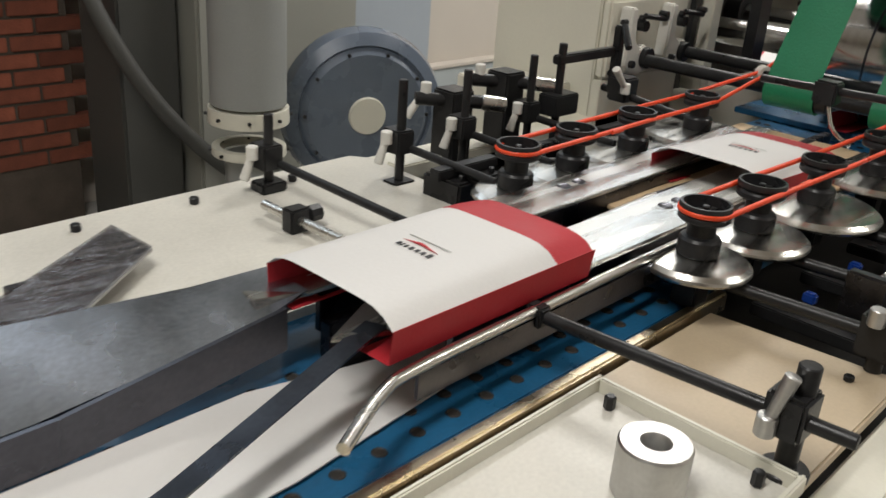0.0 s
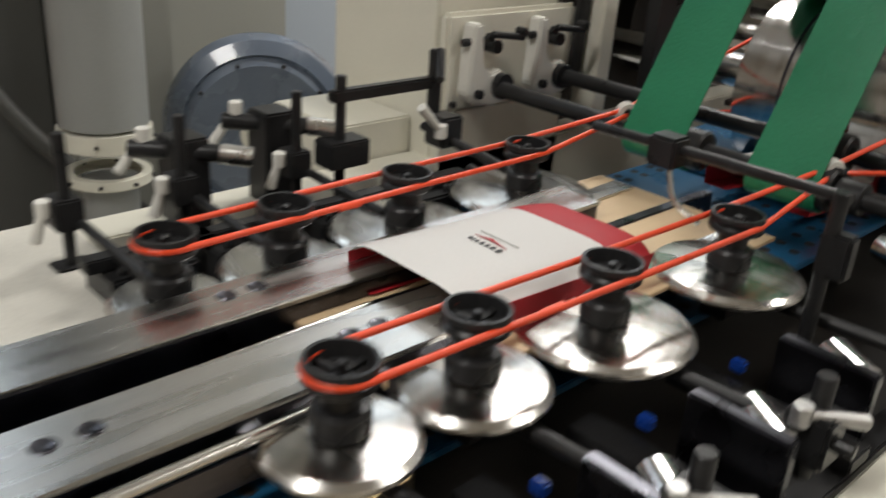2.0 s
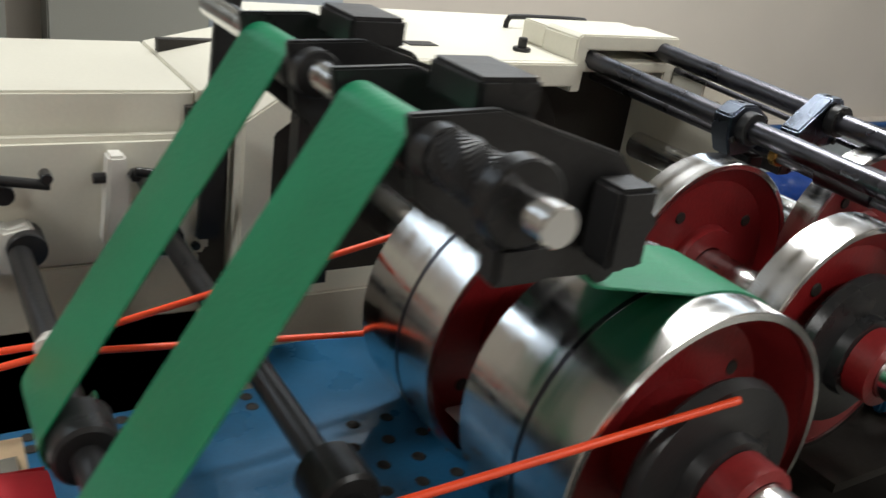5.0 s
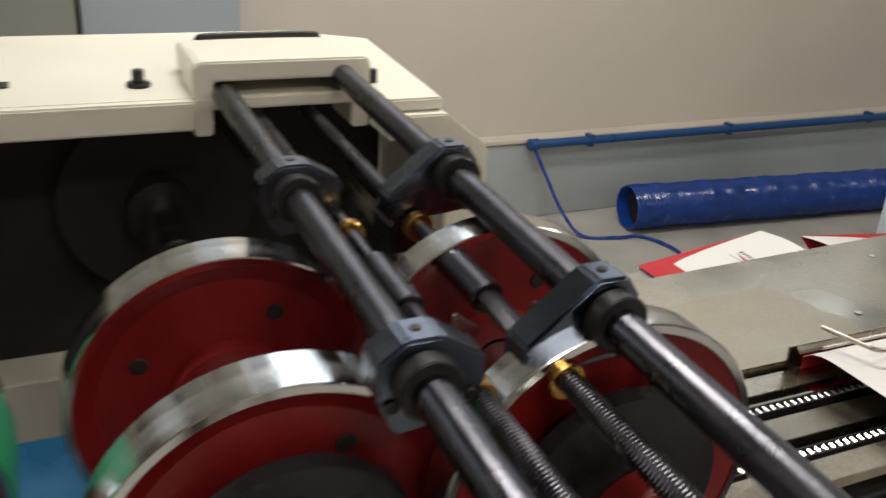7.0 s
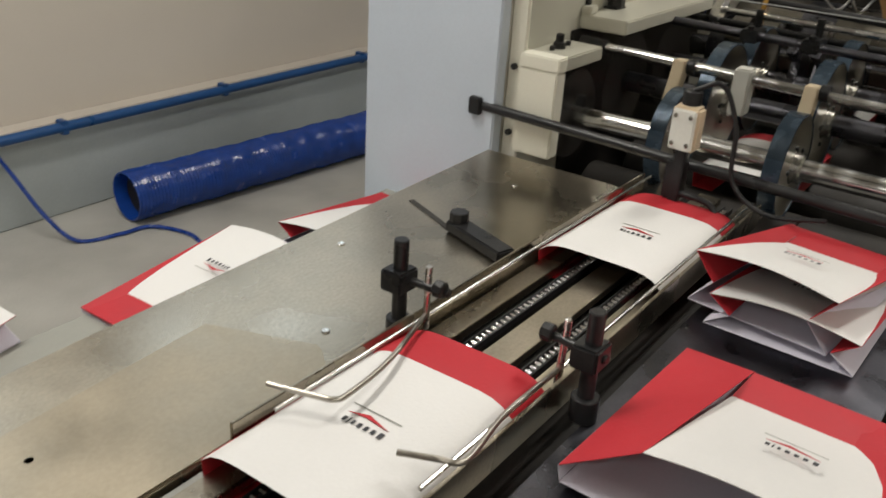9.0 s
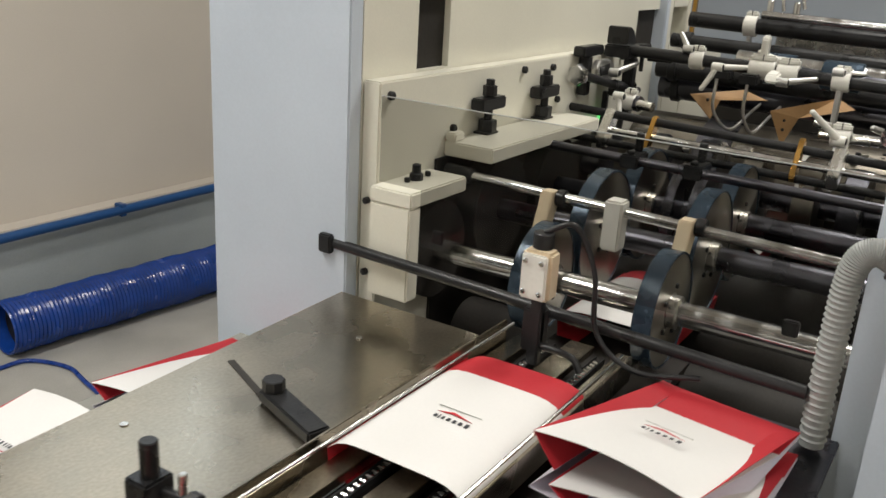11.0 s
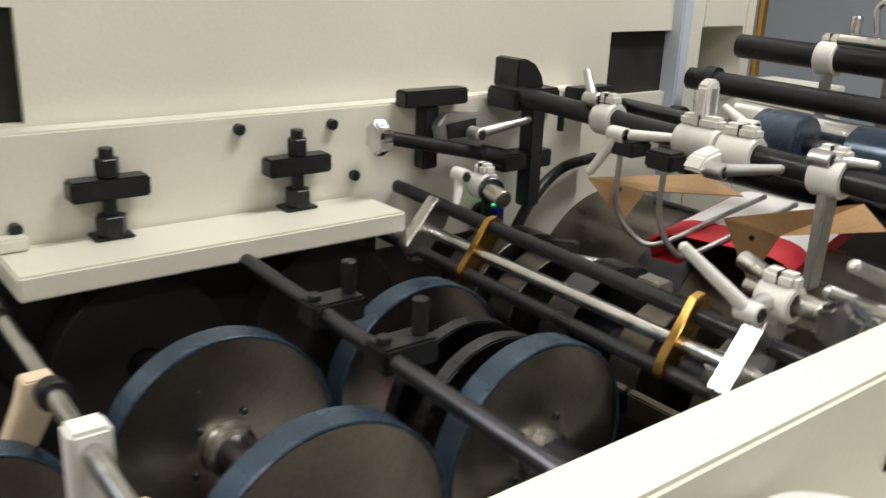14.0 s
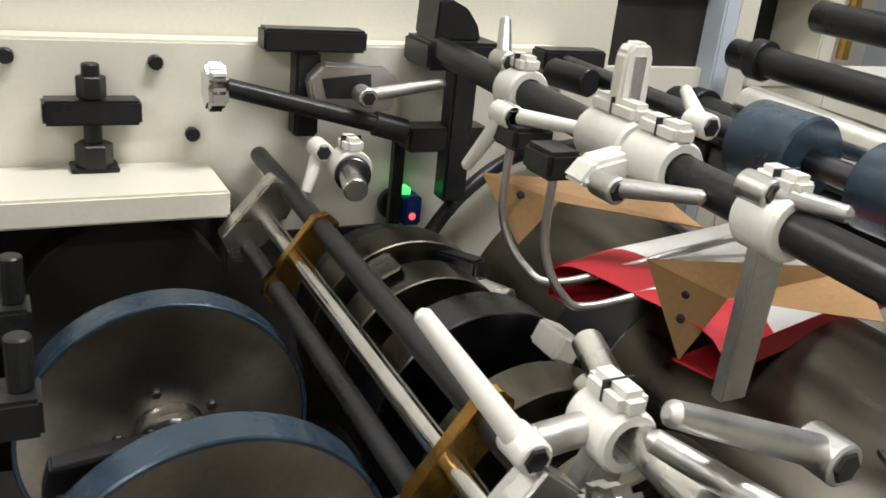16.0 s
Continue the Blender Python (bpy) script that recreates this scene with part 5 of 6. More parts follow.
# triple rods with brass brackets
tr = thing("triple_rods", "chrome and black cross rods joined by brass links", "rod set")
part("chrome_rod", rod((4.847, 0.945, 1.183), (4.844, 0.22, 1.173), 0.0095, 20), SHINY, tr)
part("black_rod", rod((4.868, 1.06, 1.224), (4.868, 0.22, 1.198), 0.0105, 20), BLACK, tr)
part("black_rod", rod((4.822, 1.06, 1.16), (4.829, 0.22, 1.14), 0.0095, 20), BLACK, tr)
for y in (0.828, 0.477):
    part("brass_link", prism([(4.812, 1.162), (4.81, 1.148), (4.82, 1.138), (4.834, 1.14), (4.884, 1.204), (4.886, 1.222), (4.874, 1.232), (4.86, 1.228)], "y", y - 0.006, y + 0.006, 0.001), BRASS, tr, "bright brass link")
for y in (0.94, 0.39):
    part("end_arm", prism([(4.793, 1.172), (4.85, 1.238), (4.878, 1.216), (4.866, 1.19), (4.822, 1.138), (4.806, 1.142)], "y", y - 0.012, y + 0.012, 0.002), STEEL, tr)
cams = thing("cam_pair", "two dark half-round cams between the wheels", "cam", at=(4.707, 0.66, 1.05))
for y in (-0.03, 0.025):
    arc = [(0.112 * math.cos(math.pi * k / 14 - 0.3), 0.112 * math.sin(math.pi * k / 14 - 0.3)) for k in range(15)]
    part("cam", prism(arc + [(-0.03, 0.05), (-0.02, -0.03), (0.04, -0.045)], "y", y - 0.011, y + 0.011, 0.002), DARKSTEEL, cams)
SPIN.append((cams, 0))
segd = thing("segment_drum", "dark slotted segment drum", "drum", at=(5.0, 0.63, 1.05))
for k, y in enumerate((-0.30, -0.2, -0.06, 0.06, 0.18, 0.25, 0.3)):
    part("segment", rod((0, y, 0), (0, y + 0.05, 0), 0.12 if k % 2 else 0.105, 48), FEEDSTEEL if k % 3 else DARKSTEEL, segd)
part("axle", rod((0, -0.4, 0), (0, 0.43, 0), 0.03), DARKSTEEL, segd)
for k, (y, a) in enumerate(((-0.17, 20), (-0.13, 110), (0.0, 60), (0.02, 200), (0.14, 300), (-0.23, 250), (0.21, 150))):
    part("pad", box(-0.014, 0.014, y - 0.022, y + 0.022, 0.1, 0.126, 0.003, m=Matrix.Rotation(radians(a), 4, "Y")), WHITECAST if k % 2 else STEEL, segd, "pale clamp pad")
SPIN.append((segd, 0))
drum2 = thing("feed_drum", "large dark steel feed drum", "drum", at=(5.33, 0.62, 0.985))
part("shell", rod((0, -0.38, 0), (0, 0.40, 0), 0.185, 64), FEEDSTEEL, drum2)
part("band", rod((0, 0.10, 0), (0, 0.2, 0), 0.1865, 64), DARKSTEEL, drum2)
SPIN.append((drum2, 0))


def lever(parent, p, tip, mat=WHITECAST, r=0.0085):
    """A flattened clamping lever with a round head."""
    p, tip = Vector(p), Vector(tip)
    lv = part("lever", rod(p, tip, r * 1.0, 16, 0.004, r2=r * 0.7), mat, parent, "cast clamping lever")
    part("head", rod(p - Vector((0, 0.014, 0)), p + Vector((0, 0.014, 0)), r * 1.35, 18), mat, lv)
    part("screw", rod(p - Vector((0, 0.016, 0)), p - Vector((0, 0.012, 0)), r, 6), BLACK, lv)


def split_clamp(parent, x, y, z, r, w=0.022, drop=None):
    w = w * 0.8
    c = part("clamp", lathe([(r + 0.0005, -w), (r + 0.007, -w), (r + 0.009, -w + 0.003), (r + 0.009, w - 0.003), (r + 0.007, w), (r + 0.0005, w)], (x, y, z), (0, 1, 0), 28), WHITECAST, parent, "white cast split clamp")
    part("ear", box(x - 0.011, x + 0.011, y - w, y + w, z + r + 0.004, z + r + 0.022, 0.005), WHITECAST, c)
    part("slit", box(x - 0.0115, x + 0.0115, y - 0.001, y + 0.001, z + r + 0.008, z + r + 0.0225), BLACK, c)
    if drop:
        part("arm", prism([(x - 0.015, z - r), (x + 0.015, z - r), (x + 0.010, z - r - drop), (x - 0.016, z - r - drop)], "y", y - 0.006, y + 0.006, 0.002), ALU, c, "flat aluminium arm")
    return c


# adjusting unit on the side wall
adj = thing("adjusting_unit", "slotted steel bracket with star knob and lever", "clamp")
part("top_bar", box(4.865, 4.99, 1.035, 1.067, 1.352, 1.378, 0.003), BLACK, adj)
part("stem", box(4.905, 4.935, 1.04, 1.067, 1.25, 1.3515, 0.003), BLACK, adj)
part("slotted_plate", prism([(4.912, 1.325), (4.93, 1.343), (5.005, 1.341), (5.026, 1.325), (5.02, 1.288), (4.995, 1.282), (4.92, 1.29)], "y", 1.015, 1.034, 0.003), ALU, adj)
part("slot", prism([(4.928, 1.326), (4.988, 1.332), (4.99, 1.303), (4.934, 1.303)], "y", 1.0125, 1.0145), BLACK, adj)
lever(adj, (4.973, 0.992, 1.311), (5.062, 0.962, 1.333), ALU)
star = [(0.030 if k % 2 else 0.022, k * math.pi / 6) for k in range(12)]
part("star_knob", prism([(1.02 + r * math.cos(a), 1.315 + r * math.sin(a)) for r, a in star], "x", 4.795, 4.817, 0.004), SHINY, adj, "chrome star knob")
part("spindle", rod((4.817, 1.02, 1.315), (4.99, 0.995, 1.277), 0.011), BLACK, adj)
part("spindle_end", rod((4.988, 0.996, 1.2775), (5.028, 0.988, 1.268), 0.015), BLACK, adj)
sc1 = thing("small_clamp", "white split clamp with lever on a steel stub", "clamp")
part("stub", rod((4.935, 0.95, 1.25), (4.915, 0.855, 1.243), 0.013, 20), STEEL, sc1)
part("ring", rod((4.93, 0.905, 1.246), (4.926, 0.895, 1.246), 0.02, 24), DARKSTEEL, sc1)
split_clamp(sc1, 4.932, 0.922, 1.248, 0.013, 0.02)
lever(sc1, (4.905, 0.945, 1.262), (4.885, 0.93, 1.215))
quad = thing("quadrant_bracket", "black quadrant bracket holding the clamp shaft", "bracket")
part("quadrant", prism([(5.062, 1.376), (5.064, 1.422), (5.08, 1.424), (5.103, 1.414), (5.119, 1.394), (5.124, 1.376)], "y", 1.0, 1.06, 0.002), BLACK, quad)
part("block", box(5.048, 5.15, 0.985, 1.06, 1.342, 1.3755, 0.004), BLACK, quad)
part("post", box(5.086, 5.118, 0.985, 1.015, 1.175, 1.342, 0.003), BLACK, quad)
part("cross_block", box(5.035, 5.146, 0.99, 1.03, 1.240, 1.270, 0.003), BLACK, quad)
part("screw", rod((5.16, 0.99, 1.30), (5.16, 0.99, 1.345), 0.006), BLACK, quad)
part("hanger", box(5.035, 5.05, 1.03, 1.045, 1.10, 1.25, 0.002), BLACK, quad)
part("curve", tube(smooth_path([(5.06, 1.0, 1.10), (5.13, 1.02, 1.17), (5.22, 1.04, 1.215), (5.32, 1.05, 1.225)], 6), 0.010), BLACK, quad)
led = thing("proximity_switch", "small blue proximity switch with green and red lights", "sensor")
part("ring", rod((5.052, 1.066, 1.150), (5.052, 1.055, 1.150), 0.022, 24), BLACK, led)
part("body", box(5.055, 5.08, 1.03, 1.06, 1.128, 1.168, 0.003), HOSE, led)
part("green_light", box(5.05, 5.066, 1.04, 1.058, 1.169, 1.177), LED_G, led)
part("red_light", rod((5.066, 1.029, 1.142), (5.066, 1.027, 1.142), 0.005, 10), LED_R, led)
tankb = solo("square_block", box(5.24, 5.34, 1.03, 1.066, 1.335, 1.362, 0.003), BLACK, "black square bar on the side wall", "block")

# main clamp shaft with fittings
ms = thing("fitting_shaft", "black round shaft carrying white cast clamps", "shaft")
part("shaft", rod((5.070, 1.05, 1.366), (5.060, 0.22, 1.340), 0.0155, 24), BLACK, ms)
split_clamp(ms, 5.067, 0.805, 1.3585, 0.0155, 0.022)
lever(ms, (5.058, 0.83, 1.384), (5.072, 0.86, 1.424), ALU)
split_clamp(ms, 5.065, 0.638, 1.353, 0.0155, 0.04)
arm = part("slotted_arm", prism([(5.056, 1.362), (5.088, 1.362), (5.086, 1.428), (5.080, 1.437), (5.064, 1.437), (5.057, 1.428)], "y", 0.632, 0.649, 0.003), WHITECAST, ms, "upright slotted white arm")
part("arm_slot", box(5.066, 5.077, 0.6305, 0.632, 1.386, 1.426), ALU, arm)
split_clamp(ms, 5.063, 0.575, 1.351, 0.0155, 0.032)
part("link", prism([(4.995, 1.332), (5.01, 1.35), (5.05, 1.358), (5.05, 1.338), (5.012, 1.326)], "y", 0.585, 0.615, 0.004), WHITECAST, ms)
lever(ms, (5.015, 0.575, 1.334), (5.045, 0.50, 1.348), ALU)
lever(ms, (5.135, 0.615, 1.372), (5.17, 0.68, 1.388))
split_clamp(ms, 5.063, 0.45, 1.347, 0.0155, 0.025, 0.125)
lever(ms, (5.05, 0.458, 1.368), (5.075, 0.40, 1.368), ALU)
part("black_block", box(5.002, 5.045, 0.70, 0.75, 1.325, 1.347, 0.004), BLACK, ms)
part("black_block", box(4.995, 5.03, 0.63, 0.675, 1.32, 1.345, 0.004), BLACK, ms)
lever(ms, (5.01, 0.735, 1.352), (4.99, 0.765, 1.292))
lever(ms, (5.012, 0.735, 1.352), (5.05, 0.665, 1.356))
for dy in (0.0, 0.055):
    part("wire_loop", tube(smooth_path([(5.02, 0.735 - dy * 1.4, 1.325), (5.022, 0.735 - dy * 1.4, 1.25), (5.04, 0.71 - dy * 1.2, 1.205), (5.075, 0.69 - dy, 1.195), (5.22, 0.69 - dy, 1.215), (5.33, 0.69 - dy, 1.23)], 10), 0.0042), ALU, ms, "bent wire loop")
ms2 = thing("fitting_shaft", "dark shaft with rubber and steel rollers", "shaft")
part("shaft", rod((5.272, 1.06, 1.345), (5.262, 0.22, 1.33), 0.0125, 20), DARKSTEEL, ms2)
part("end_knob", rod((5.235, 1.0, 1.34), (5.245, 0.93, 1.34), 0.018, 16), BLACK, ms2)
for y, w, r, mat in ((0.62, 0.075, 0.043, PULLBLUE), (0.45, 0.1, 0.04, PULLBLUE)):
    part("roller", lathe([(0.0127, 0), (r - 0.003, 0), (r, 0.003), (r, w - 0.003), (r - 0.003, w), (0.0127, w)], (5.267, y - 0.02, 1.337), (0.0, 1, 0.0), 36), mat, ms2)
part("steel_tube", rod((5.36, 0.78, 1.345), (5.35, 0.22, 1.33), 0.026, 28), SHINY, ms2)
for x, z, r, mat in ((5.50, 1.28, 0.03, BLACK), (5.60, 1.36, 0.022, BLACK), (5.56, 1.22, 0.04, DARKSTEEL)):
    s = thing("rear_roller", "dark cross roller at the back of the unit", "roller", "rear rollers")
    part("shaft", rod((x, 1.06, z), (x + 0.03, 0.22, z - 0.02), r, 24), mat, s)
    part("collar", rod((x + 0.002, 1.02, z - 0.001), (x + 0.003, 0.995, z - 0.001), r + 0.008, 28), BLACK, s)
us = thing("upper_shaft", "heavy black upper shaft with white hanging arm", "shaft")
part("shaft", rod((5.76, 1.06, 1.42), (5.80, 0.2, 1.40), 0.025, 28), BLACK, us)
split_clamp(us, 5.77, 0.86, 1.415, 0.025, 0.025, 0.16)
part("steel_rod", rod((5.72, 0.82, 1.455), (5.76, 0.2, 1.44), 0.013, 20), SHINY, us)
for y in (0.80, 0.72):
    part("eye_bolt", rod((5.735, y, 1.455), (5.735, y, 1.50), 0.011, 12), SHINY, us)
part("handle_loop", tube(smooth_path([(5.74, 0.76, 1.47), (5.74, 0.765, 1.52), (5.75, 0.72, 1.535), (5.75, 0.70, 1.48)], 6), 0.006), SHINY, us)
part("cover_plate", box(5.88, 5.9, 0.2, 0.8, 1.18, 1.45, 0.003), STEEL, us)

# lower lever group
lg = thing("lever_group", "white cast clamp with long lever on a steel stub shaft", "clamp")
part("stub", rod((4.93, 0.455, 1.235), (4.90, 0.24, 1.245), 0.0125, 20), STEEL, lg)
split_clamp(lg, 4.912, 0.405, 1.238, 0.0125, 0.026)
part("neck", rod((4.855, 0.405, 1.238), (4.90, 0.41, 1.238), 0.011, 18), ALU, lg)
lever(lg, (4.845, 0.398, 1.242), (4.80, 0.46, 1.306), WHITECAST, 0.0085)
part("pin", rod((4.925, 0.43, 1.255), (4.935, 0.47, 1.262), 0.011, 18), STEEL, lg)
part("star_knob", prism([(0.29 + r * math.cos(a), 1.268 + r * math.sin(a)) for r, a in star], "x", 4.815, 4.835, 0.005), SHINY, lg, "chrome star knob")
part("spindle", rod((4.835, 0.29, 1.268), (4.905, 0.30, 1.243), 0.011), BLACK, lg)
lever(lg, (4.985, 0.31, 1.266), (4.86, 0.31, 1.316), ALU, 0.010)
lever(lg, (4.97, 0.25, 1.235), (4.885, 0.345, 1.275), ALU, 0.010)
part("lower_arm", prism([(4.86, 1.12), (4.90, 1.12), (4.925, 1.215), (4.90, 1.225)], "y", 0.395, 0.415, 0.003), ALU, lg)
for x, y in ((5.20, 0.40), (5.24, 0.34), (5.30, 0.40)):
    sl = thing("slotted_strip", "perforated steel strip with screws", "strip")
    part("strip", prism([(x, y), (x + 0.14, y - 0.08), (x + 0.15, y - 0.065), (x + 0.01, y + 0.018)], "z", 1.145, 1.15, 0.0), STEEL, sl)
    part("screw", rod((x + 0.02, y, 1.15), (x + 0.02, y, 1.158), 0.007, 8), BLACK, sl)
    part("support", box(x + 0.05, x + 0.09, y - 0.05, y - 0.02, 0.75, 1.144), DARK, sl)
fork = thing("fork_fitting", "dark steel fork fitting by the segment drum", "fitting")
part("arm", prism([(4.99, 0.93), (5.06, 0.84), (5.08, 0.85), (5.01, 0.945)], "z", 1.13, 1.155, 0.003), DARKSTEEL, fork)
part("roller", rod((5.06, 0.85, 1.12), (5.085, 0.80, 1.12), 0.016, 16), STEEL, fork)
part("post", box(5.0, 5.03, 0.92, 0.95, 0.75, 1.13, 0.003), BLACK, fork)
for pts in (((5.03, 0.80, 1.275), (5.05, 0.745, 1.215), (5.085, 0.735, 1.262), (5.19, 0.64, 1.262), (5.17, 0.70, 1.285)), ((5.10, 0.61, 1.25), (5.13, 0.575, 1.16), (5.14, 0.545, 1.235), (5.17, 0.42, 1.27), (5.20, 0.47, 1.29))):
    cb = thing("cardboard_guide", "folded brown cardboard guide", "cardboard")
    m = bmesh.new()
    vs = [m.verts.new(p) for p in pts]
    m.faces.new((vs[0], vs[1], vs[2])), m.faces.new((vs[0], vs[2], vs[3], vs[4]))
    m.normal_update()
    bmesh.ops.solidify(m, geom=m.faces[:], thickness=0.002)
    part("sheet", m, CARD, cb)
    c = (Vector(pts[0]) + Vector(pts[1]) + Vector(pts[2])) / 3
    nrm = (Vector(pts[1]) - Vector(pts[0])).cross(Vector(pts[2]) - Vector(pts[0])).normalized()
    for d in (-0.012, 0.012):
        q = c + Vector((0, 0, d))
        part("punched_hole", rod(q - nrm * 0.003, q + nrm * 0.003, 0.004, 10), DARK, cb)


# ---- paper bags ----
def quad_sheet(corners, mat, name, parent, thick=0.0008, label="", curve=None, n=8):
    """A thin sheet over four corners, bent by curve(u, v) -> offset."""
    m = bmesh.new()
    a, b, c, d = [Vector(p) for p in corners]
    grid = []
    for i in range(n + 1):
        u = i / n
        row = []
        for j in range(n + 1):
            v = j / n
            p = a.lerp(b, u).lerp(d.lerp(c, u), v)
            if curve:
                p = p + Vector(curve(u, v))
            row.append(m.verts.new(p))
        grid.append(row)
    for i in range(n):
        for j in range(n):
            m.faces.new((grid[i][j], grid[i + 1][j], grid[i + 1][j + 1], grid[i][j + 1]))
    m.normal_update()
    bmesh.ops.solidify(m, geom=m.faces[:], thickness=thick)
    return part(name, m, mat, parent, label)


def print_mark(parent, m):
    """The printed mark: dark bars for the brand word, a red wedge and a thin caption bar."""
    x = 0.0
    for w, h in ((0.007, 0.012), (0.006, 0.009), (0.006, 0.009), (0.006, 0.009), (0.004, 0.009), (0.002, 0.012), (0.006, 0.009)):
        part("letter_bar", box(-h * 0.42, h * 0.42, x * 1.25, (x + w * 0.62) * 1.25, 0.0, 0.0005, m=m @ Matrix.Translation((0, -0.03, 0))), INK, parent)
        x += w + 0.0016
    part("wedge", prism([(0.011, -0.03), (0.021, 0.004), (0.012, 0.028), (0.015, 0.004)], "z", 0, 0.0006, m=m), REDB, parent, "small red printed wedge")
    part("caption", box(0.028, 0.0295, -0.034, 0.034, 0, 0.0004, m=m), GREYCOL, parent, "thin printed caption bar")


BW, BL, WH = 0.107, 0.353, 0.273


def bag(label, group="bags on the line", sag=0.0, depth=0.04):
    t = thing("paper_bag", label, "paper bag", group)
    droop = lambda u, v: (0, 0, -0.02 * (2 * v - 1) ** 6 - sag * math.sin(math.pi * v) * math.cos(u * 1.5))
    quad_sheet(((0, -BW, 0), (WH, -BW, 0), (WH, BW, 0), (0, BW, 0)), PAPER, "front_panel", t, curve=droop, n=14)
    quad_sheet(((WH, -BW, 0), (BL, -BW, 0), (BL, BW, 0), (WH, BW, 0)), REDB, "top_band", t, curve=lambda u, v: (0, 0, -0.02 * (2 * v - 1) ** 6 - sag * math.sin(math.pi * v) * math.cos(1.5) - 0.006 * u * u), n=14, label="red paper band")
    for s in (-1, 1):
        quad_sheet(((0, s * BW, -0.019), (BL, s * BW, -0.02), (BL, s * (BW - 0.006), -0.02 - depth), (0, s * (BW - 0.004), -0.02 - depth)), REDB, "side_panel", t, label="red side panel", n=4)
    quad_sheet(((0, -BW + 0.005, -0.02 - depth), (BL, -BW + 0.005, -0.02 - depth), (BL, -BW + 0.05, -0.021 - depth), (0, -BW + 0.05, -0.021 - depth)), REDB, "under_flap", t, n=2)
    quad_sheet(((0, BW - 0.005, -0.02 - depth), (BL, BW - 0.005, -0.02 - depth), (BL, BW - 0.05, -0.021 - depth), (0, BW - 0.05, -0.021 - depth)), REDB, "under_flap", t, n=2)
    print_mark(t, Matrix.Translation((0.13, 0.0, 0.0012 - sag)))
    return t


def open_bag(label, gape, group="finished bags", lean=0.0):
    t = thing("finished_bag", label, "paper bag", group)
    g = gape
    quad_sheet(((0, -BW, g), (WH, -BW, 0.012), (WH, BW, 0.012), (0, BW, g)), PAPER, "front_panel", t, curve=lambda u, v: (0, 0, 0.012 * math.sin(math.pi * v) * (1 - u)), n=10)
    quad_sheet(((WH, -BW, 0.012), (BL, -BW, 0.008), (BL, BW, 0.008), (WH, BW, 0.012)), REDB, "top_band", t, n=4)
    quad_sheet(((0, lean - BW, 0.001), (BL, lean - BW, 0.001), (BL, lean + BW, 0.001), (0, lean + BW, 0.001)), LILAC, "back_panel", t, n=4, label="pale lilac inside of the back panel")
    for s in (-1, 1):
        fold = s * (BW + 0.004) + lean if lean else s * (BW - 0.035)
        quad_sheet(((0, s * BW, g), (BL, s * BW, 0.009), (BL, fold + 0.005 * s, 0.006), (0, fold, g * (0.5 if not lean else 0.25))), REDB, "gusset", t, n=4, label="red folded gusset")
        quad_sheet(((0, s * BW + lean, 0.002), (BL, s * BW + lean, 0.003), (BL, fold + 0.005 * s, 0.005), (0, fold, g * (0.49 if not lean else 0.24))), LILAC, "gusset_inside", t, n=4)
    q = Matrix.Translation((0.13, 0, g + (0.012 - g) * 0.44 + 0.012)) @ Matrix.Rotation(math.atan2(g - 0.012, WH), 4, "Y")
    print_mark(t, q)
    return t


base_bag = open_bag("finished white and red paper bag lying on the near table", 0.05)
base_bag.matrix_basis = pose(3.60, 0.36, 0.937, 0, 0, -2)
lean_bag = open_bag("finished paper bag with its red side pulled open", 0.085, lean=0.085)
lean_bag.matrix_basis = pose(3.135, 0.262, 0.945, 0, 0, -2)
wide_bag = open_bag("gaping white and red paper bag on the pile", 0.085)
wide_bag.matrix_basis = pose(3.62, 0.40, 0.95, 0, -3, -8)
for x, y, z, turn in ((3.535, 1.31, 0.776, 181), (3.612, 1.255, 0.776, 2), (3.04, 1.50, 0.776, 190)):
    copy_thing(base_bag, pose(x, y, z, 0, 0, turn))["label"] = "finished paper bag lying on the shelf behind the table"

LINE = [bag("white paper bag with red band running on the machine", sag=0.0) for _ in range(1)]
for k in range(11):
    LINE.append(copy_thing(LINE[0], Matrix()))
RISE = [bag("red and white bag lifted by the feed drum", "bags in the feed", 0.01, 0.03)]
RISE.append(copy_thing(RISE[0], Matrix()))


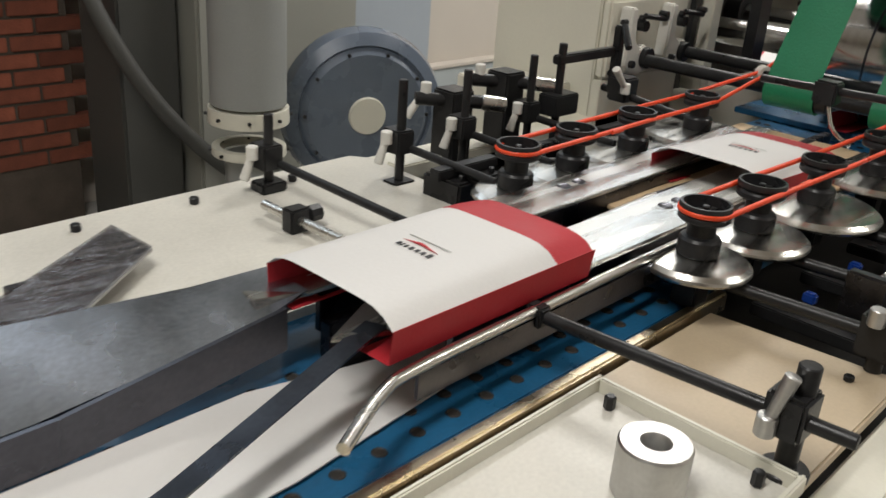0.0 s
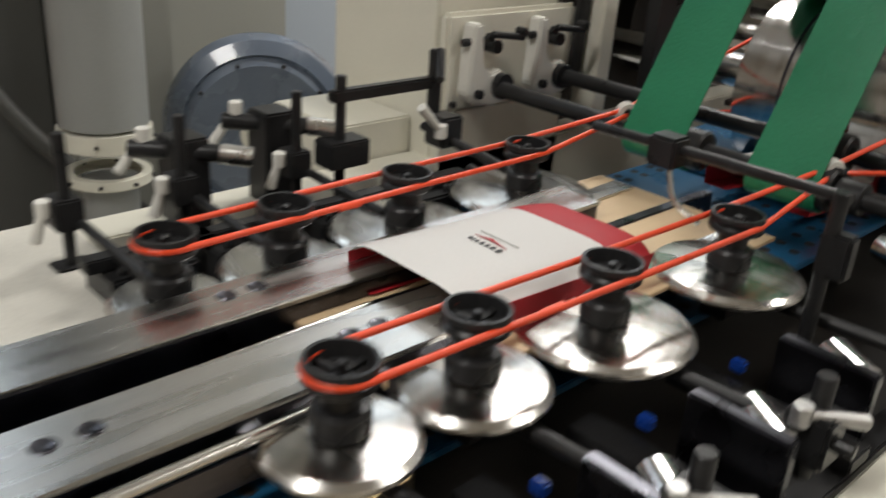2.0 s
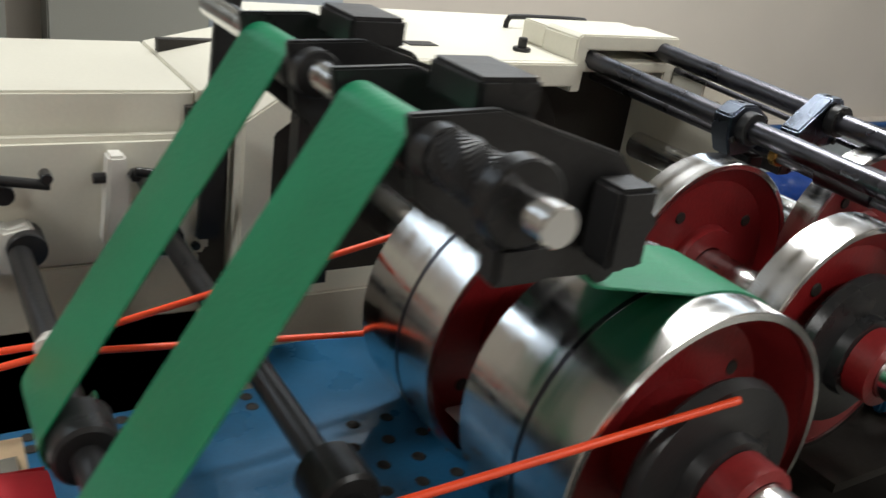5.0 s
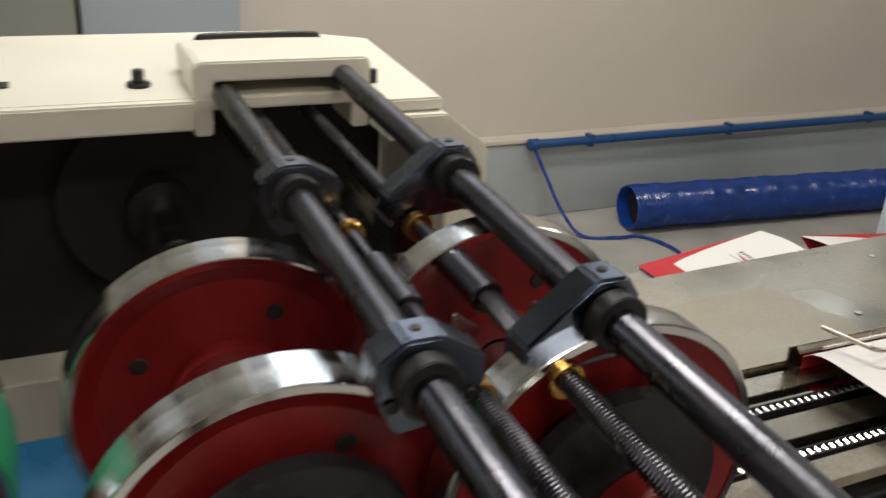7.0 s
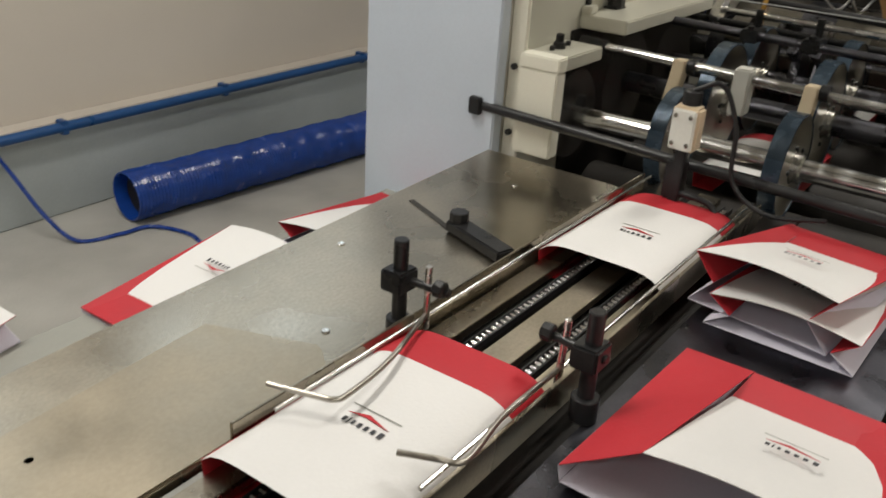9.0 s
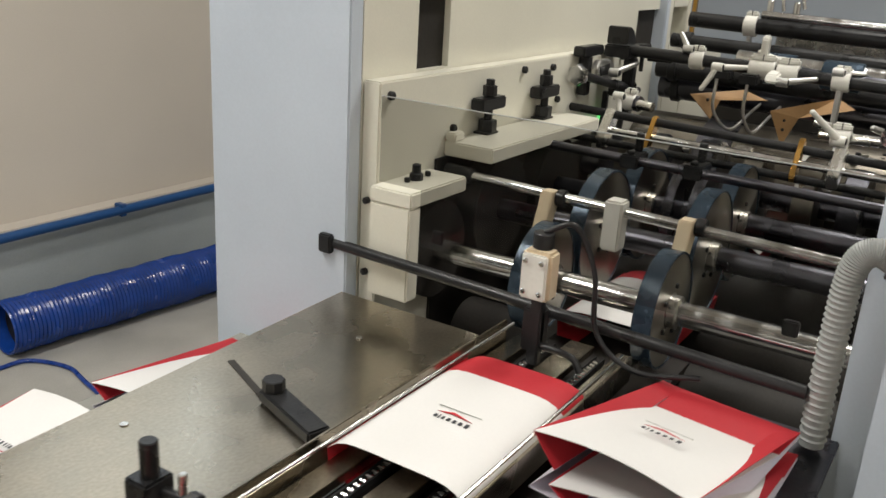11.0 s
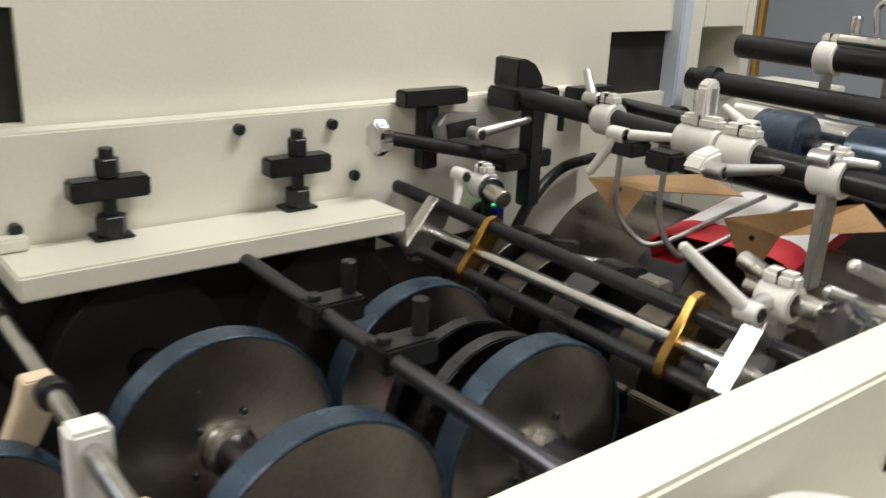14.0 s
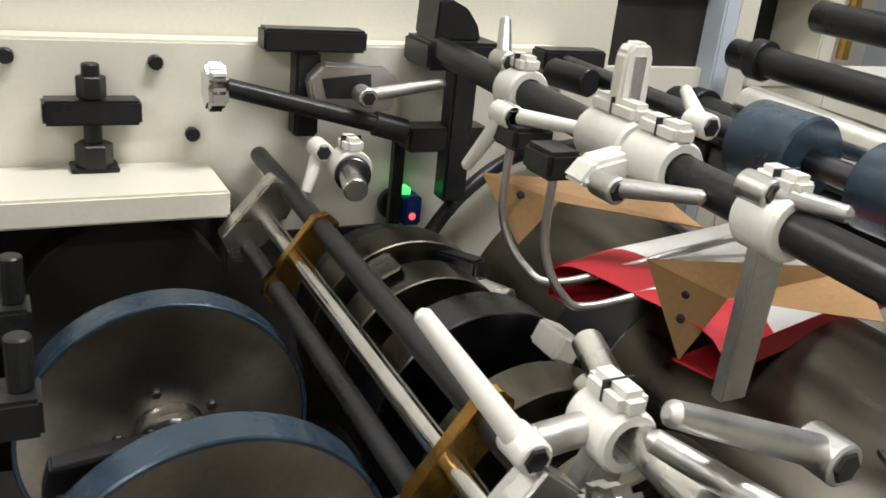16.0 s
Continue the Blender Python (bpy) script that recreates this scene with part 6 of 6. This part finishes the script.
def line_height(x):
    """Height of the bag's top face along the machine."""
    for (xa, za), (xb, zb) in zip(KNOTS, KNOTS[1:]):
        if xa <= x <= xb:
            f = (x - xa) / (xb - xa)
            f = f * f * (3 - 2 * f)
            return za + (zb - za) * f
    return KNOTS[0][1] if x < KNOTS[0][0] else KNOTS[-1][1]


KNOTS = [(-1.5, 1.008), (0.12, 1.008), (0.6, 0.997), (1.1, 0.976), (1.35, 0.968), (1.7, 0.94), (2.3, 0.94), (2.9, 0.986), (3.8, 0.984), (4.4, 0.94)]


def motions():
    for k, b in enumerate(LINE):
        rows = []
        for i in range(0, 65):
            t = i * 0.25
            s = -0.225 + 0.377 * t + 0.84 * (k - 6)
            x = s if s < 1.5 else 1.5 + (s - 1.5) * 0.83 + 0.02 * min(1, (s - 1.5) / 0.6)
            x = max(min(x, 5.4), -3.2)
            za, zb = line_height(x + 0.05), line_height(x + BL - 0.05)
            rows.append((t, pose(x, 0.645, za, 0, -math.degrees(math.atan2(zb - za, BL - 0.1)), 0)))
        walk(b, rows)
    for b, start in zip(RISE, (12.45, 14.6)):
        def at(t):
            u = t - start
            keys = [(-20, 5.36, 0.80, 0), (0.0, 5.36, 0.82, -25), (0.4, 5.37, 1.16, -22), (1.0, 5.39, 1.2, -4), (1.55, 5.48, 1.205, 0), (2.2, 5.75, 1.17, 4), (3.0, 6.2, 0.9, 0), (20, 6.2, 0.9, 0)]
            for p, q in zip(keys, keys[1:]):
                if p[0] <= u <= q[0]:
                    f = (u - p[0]) / (q[0] - p[0])
                    return [p[j] + (q[j] - p[j]) * f for j in (1, 2, 3)]
            return keys[-1][1:]
        rows = [(i * 0.25, pose(*(lambda v: (v[0], 0.72, v[1], 0, v[2], 194))(at(i * 0.25)))) for i in range(65)]
        walk(b, rows)
    walk(FOLD, [(i * 0.5, pose(4.707, 0.66, 1.05, 0, 7.6 + 72 * (29 - i) if i < 30 else -19.3 - 72 * (i - 30), 0)) for i in range(33)])
    for ob, side in SPIN:
        here = ob.matrix_basis.copy()
        if side:
            walk(ob, [(i * 0.1, here @ pose(0, 0, 0, 0, 0, side * 58 * i)) for i in range(161)])
        else:
            walk(ob, [(i * 0.5, here @ pose(0, 0, 0, 0, 62 * i, 0)) for i in range(33)])


motions()
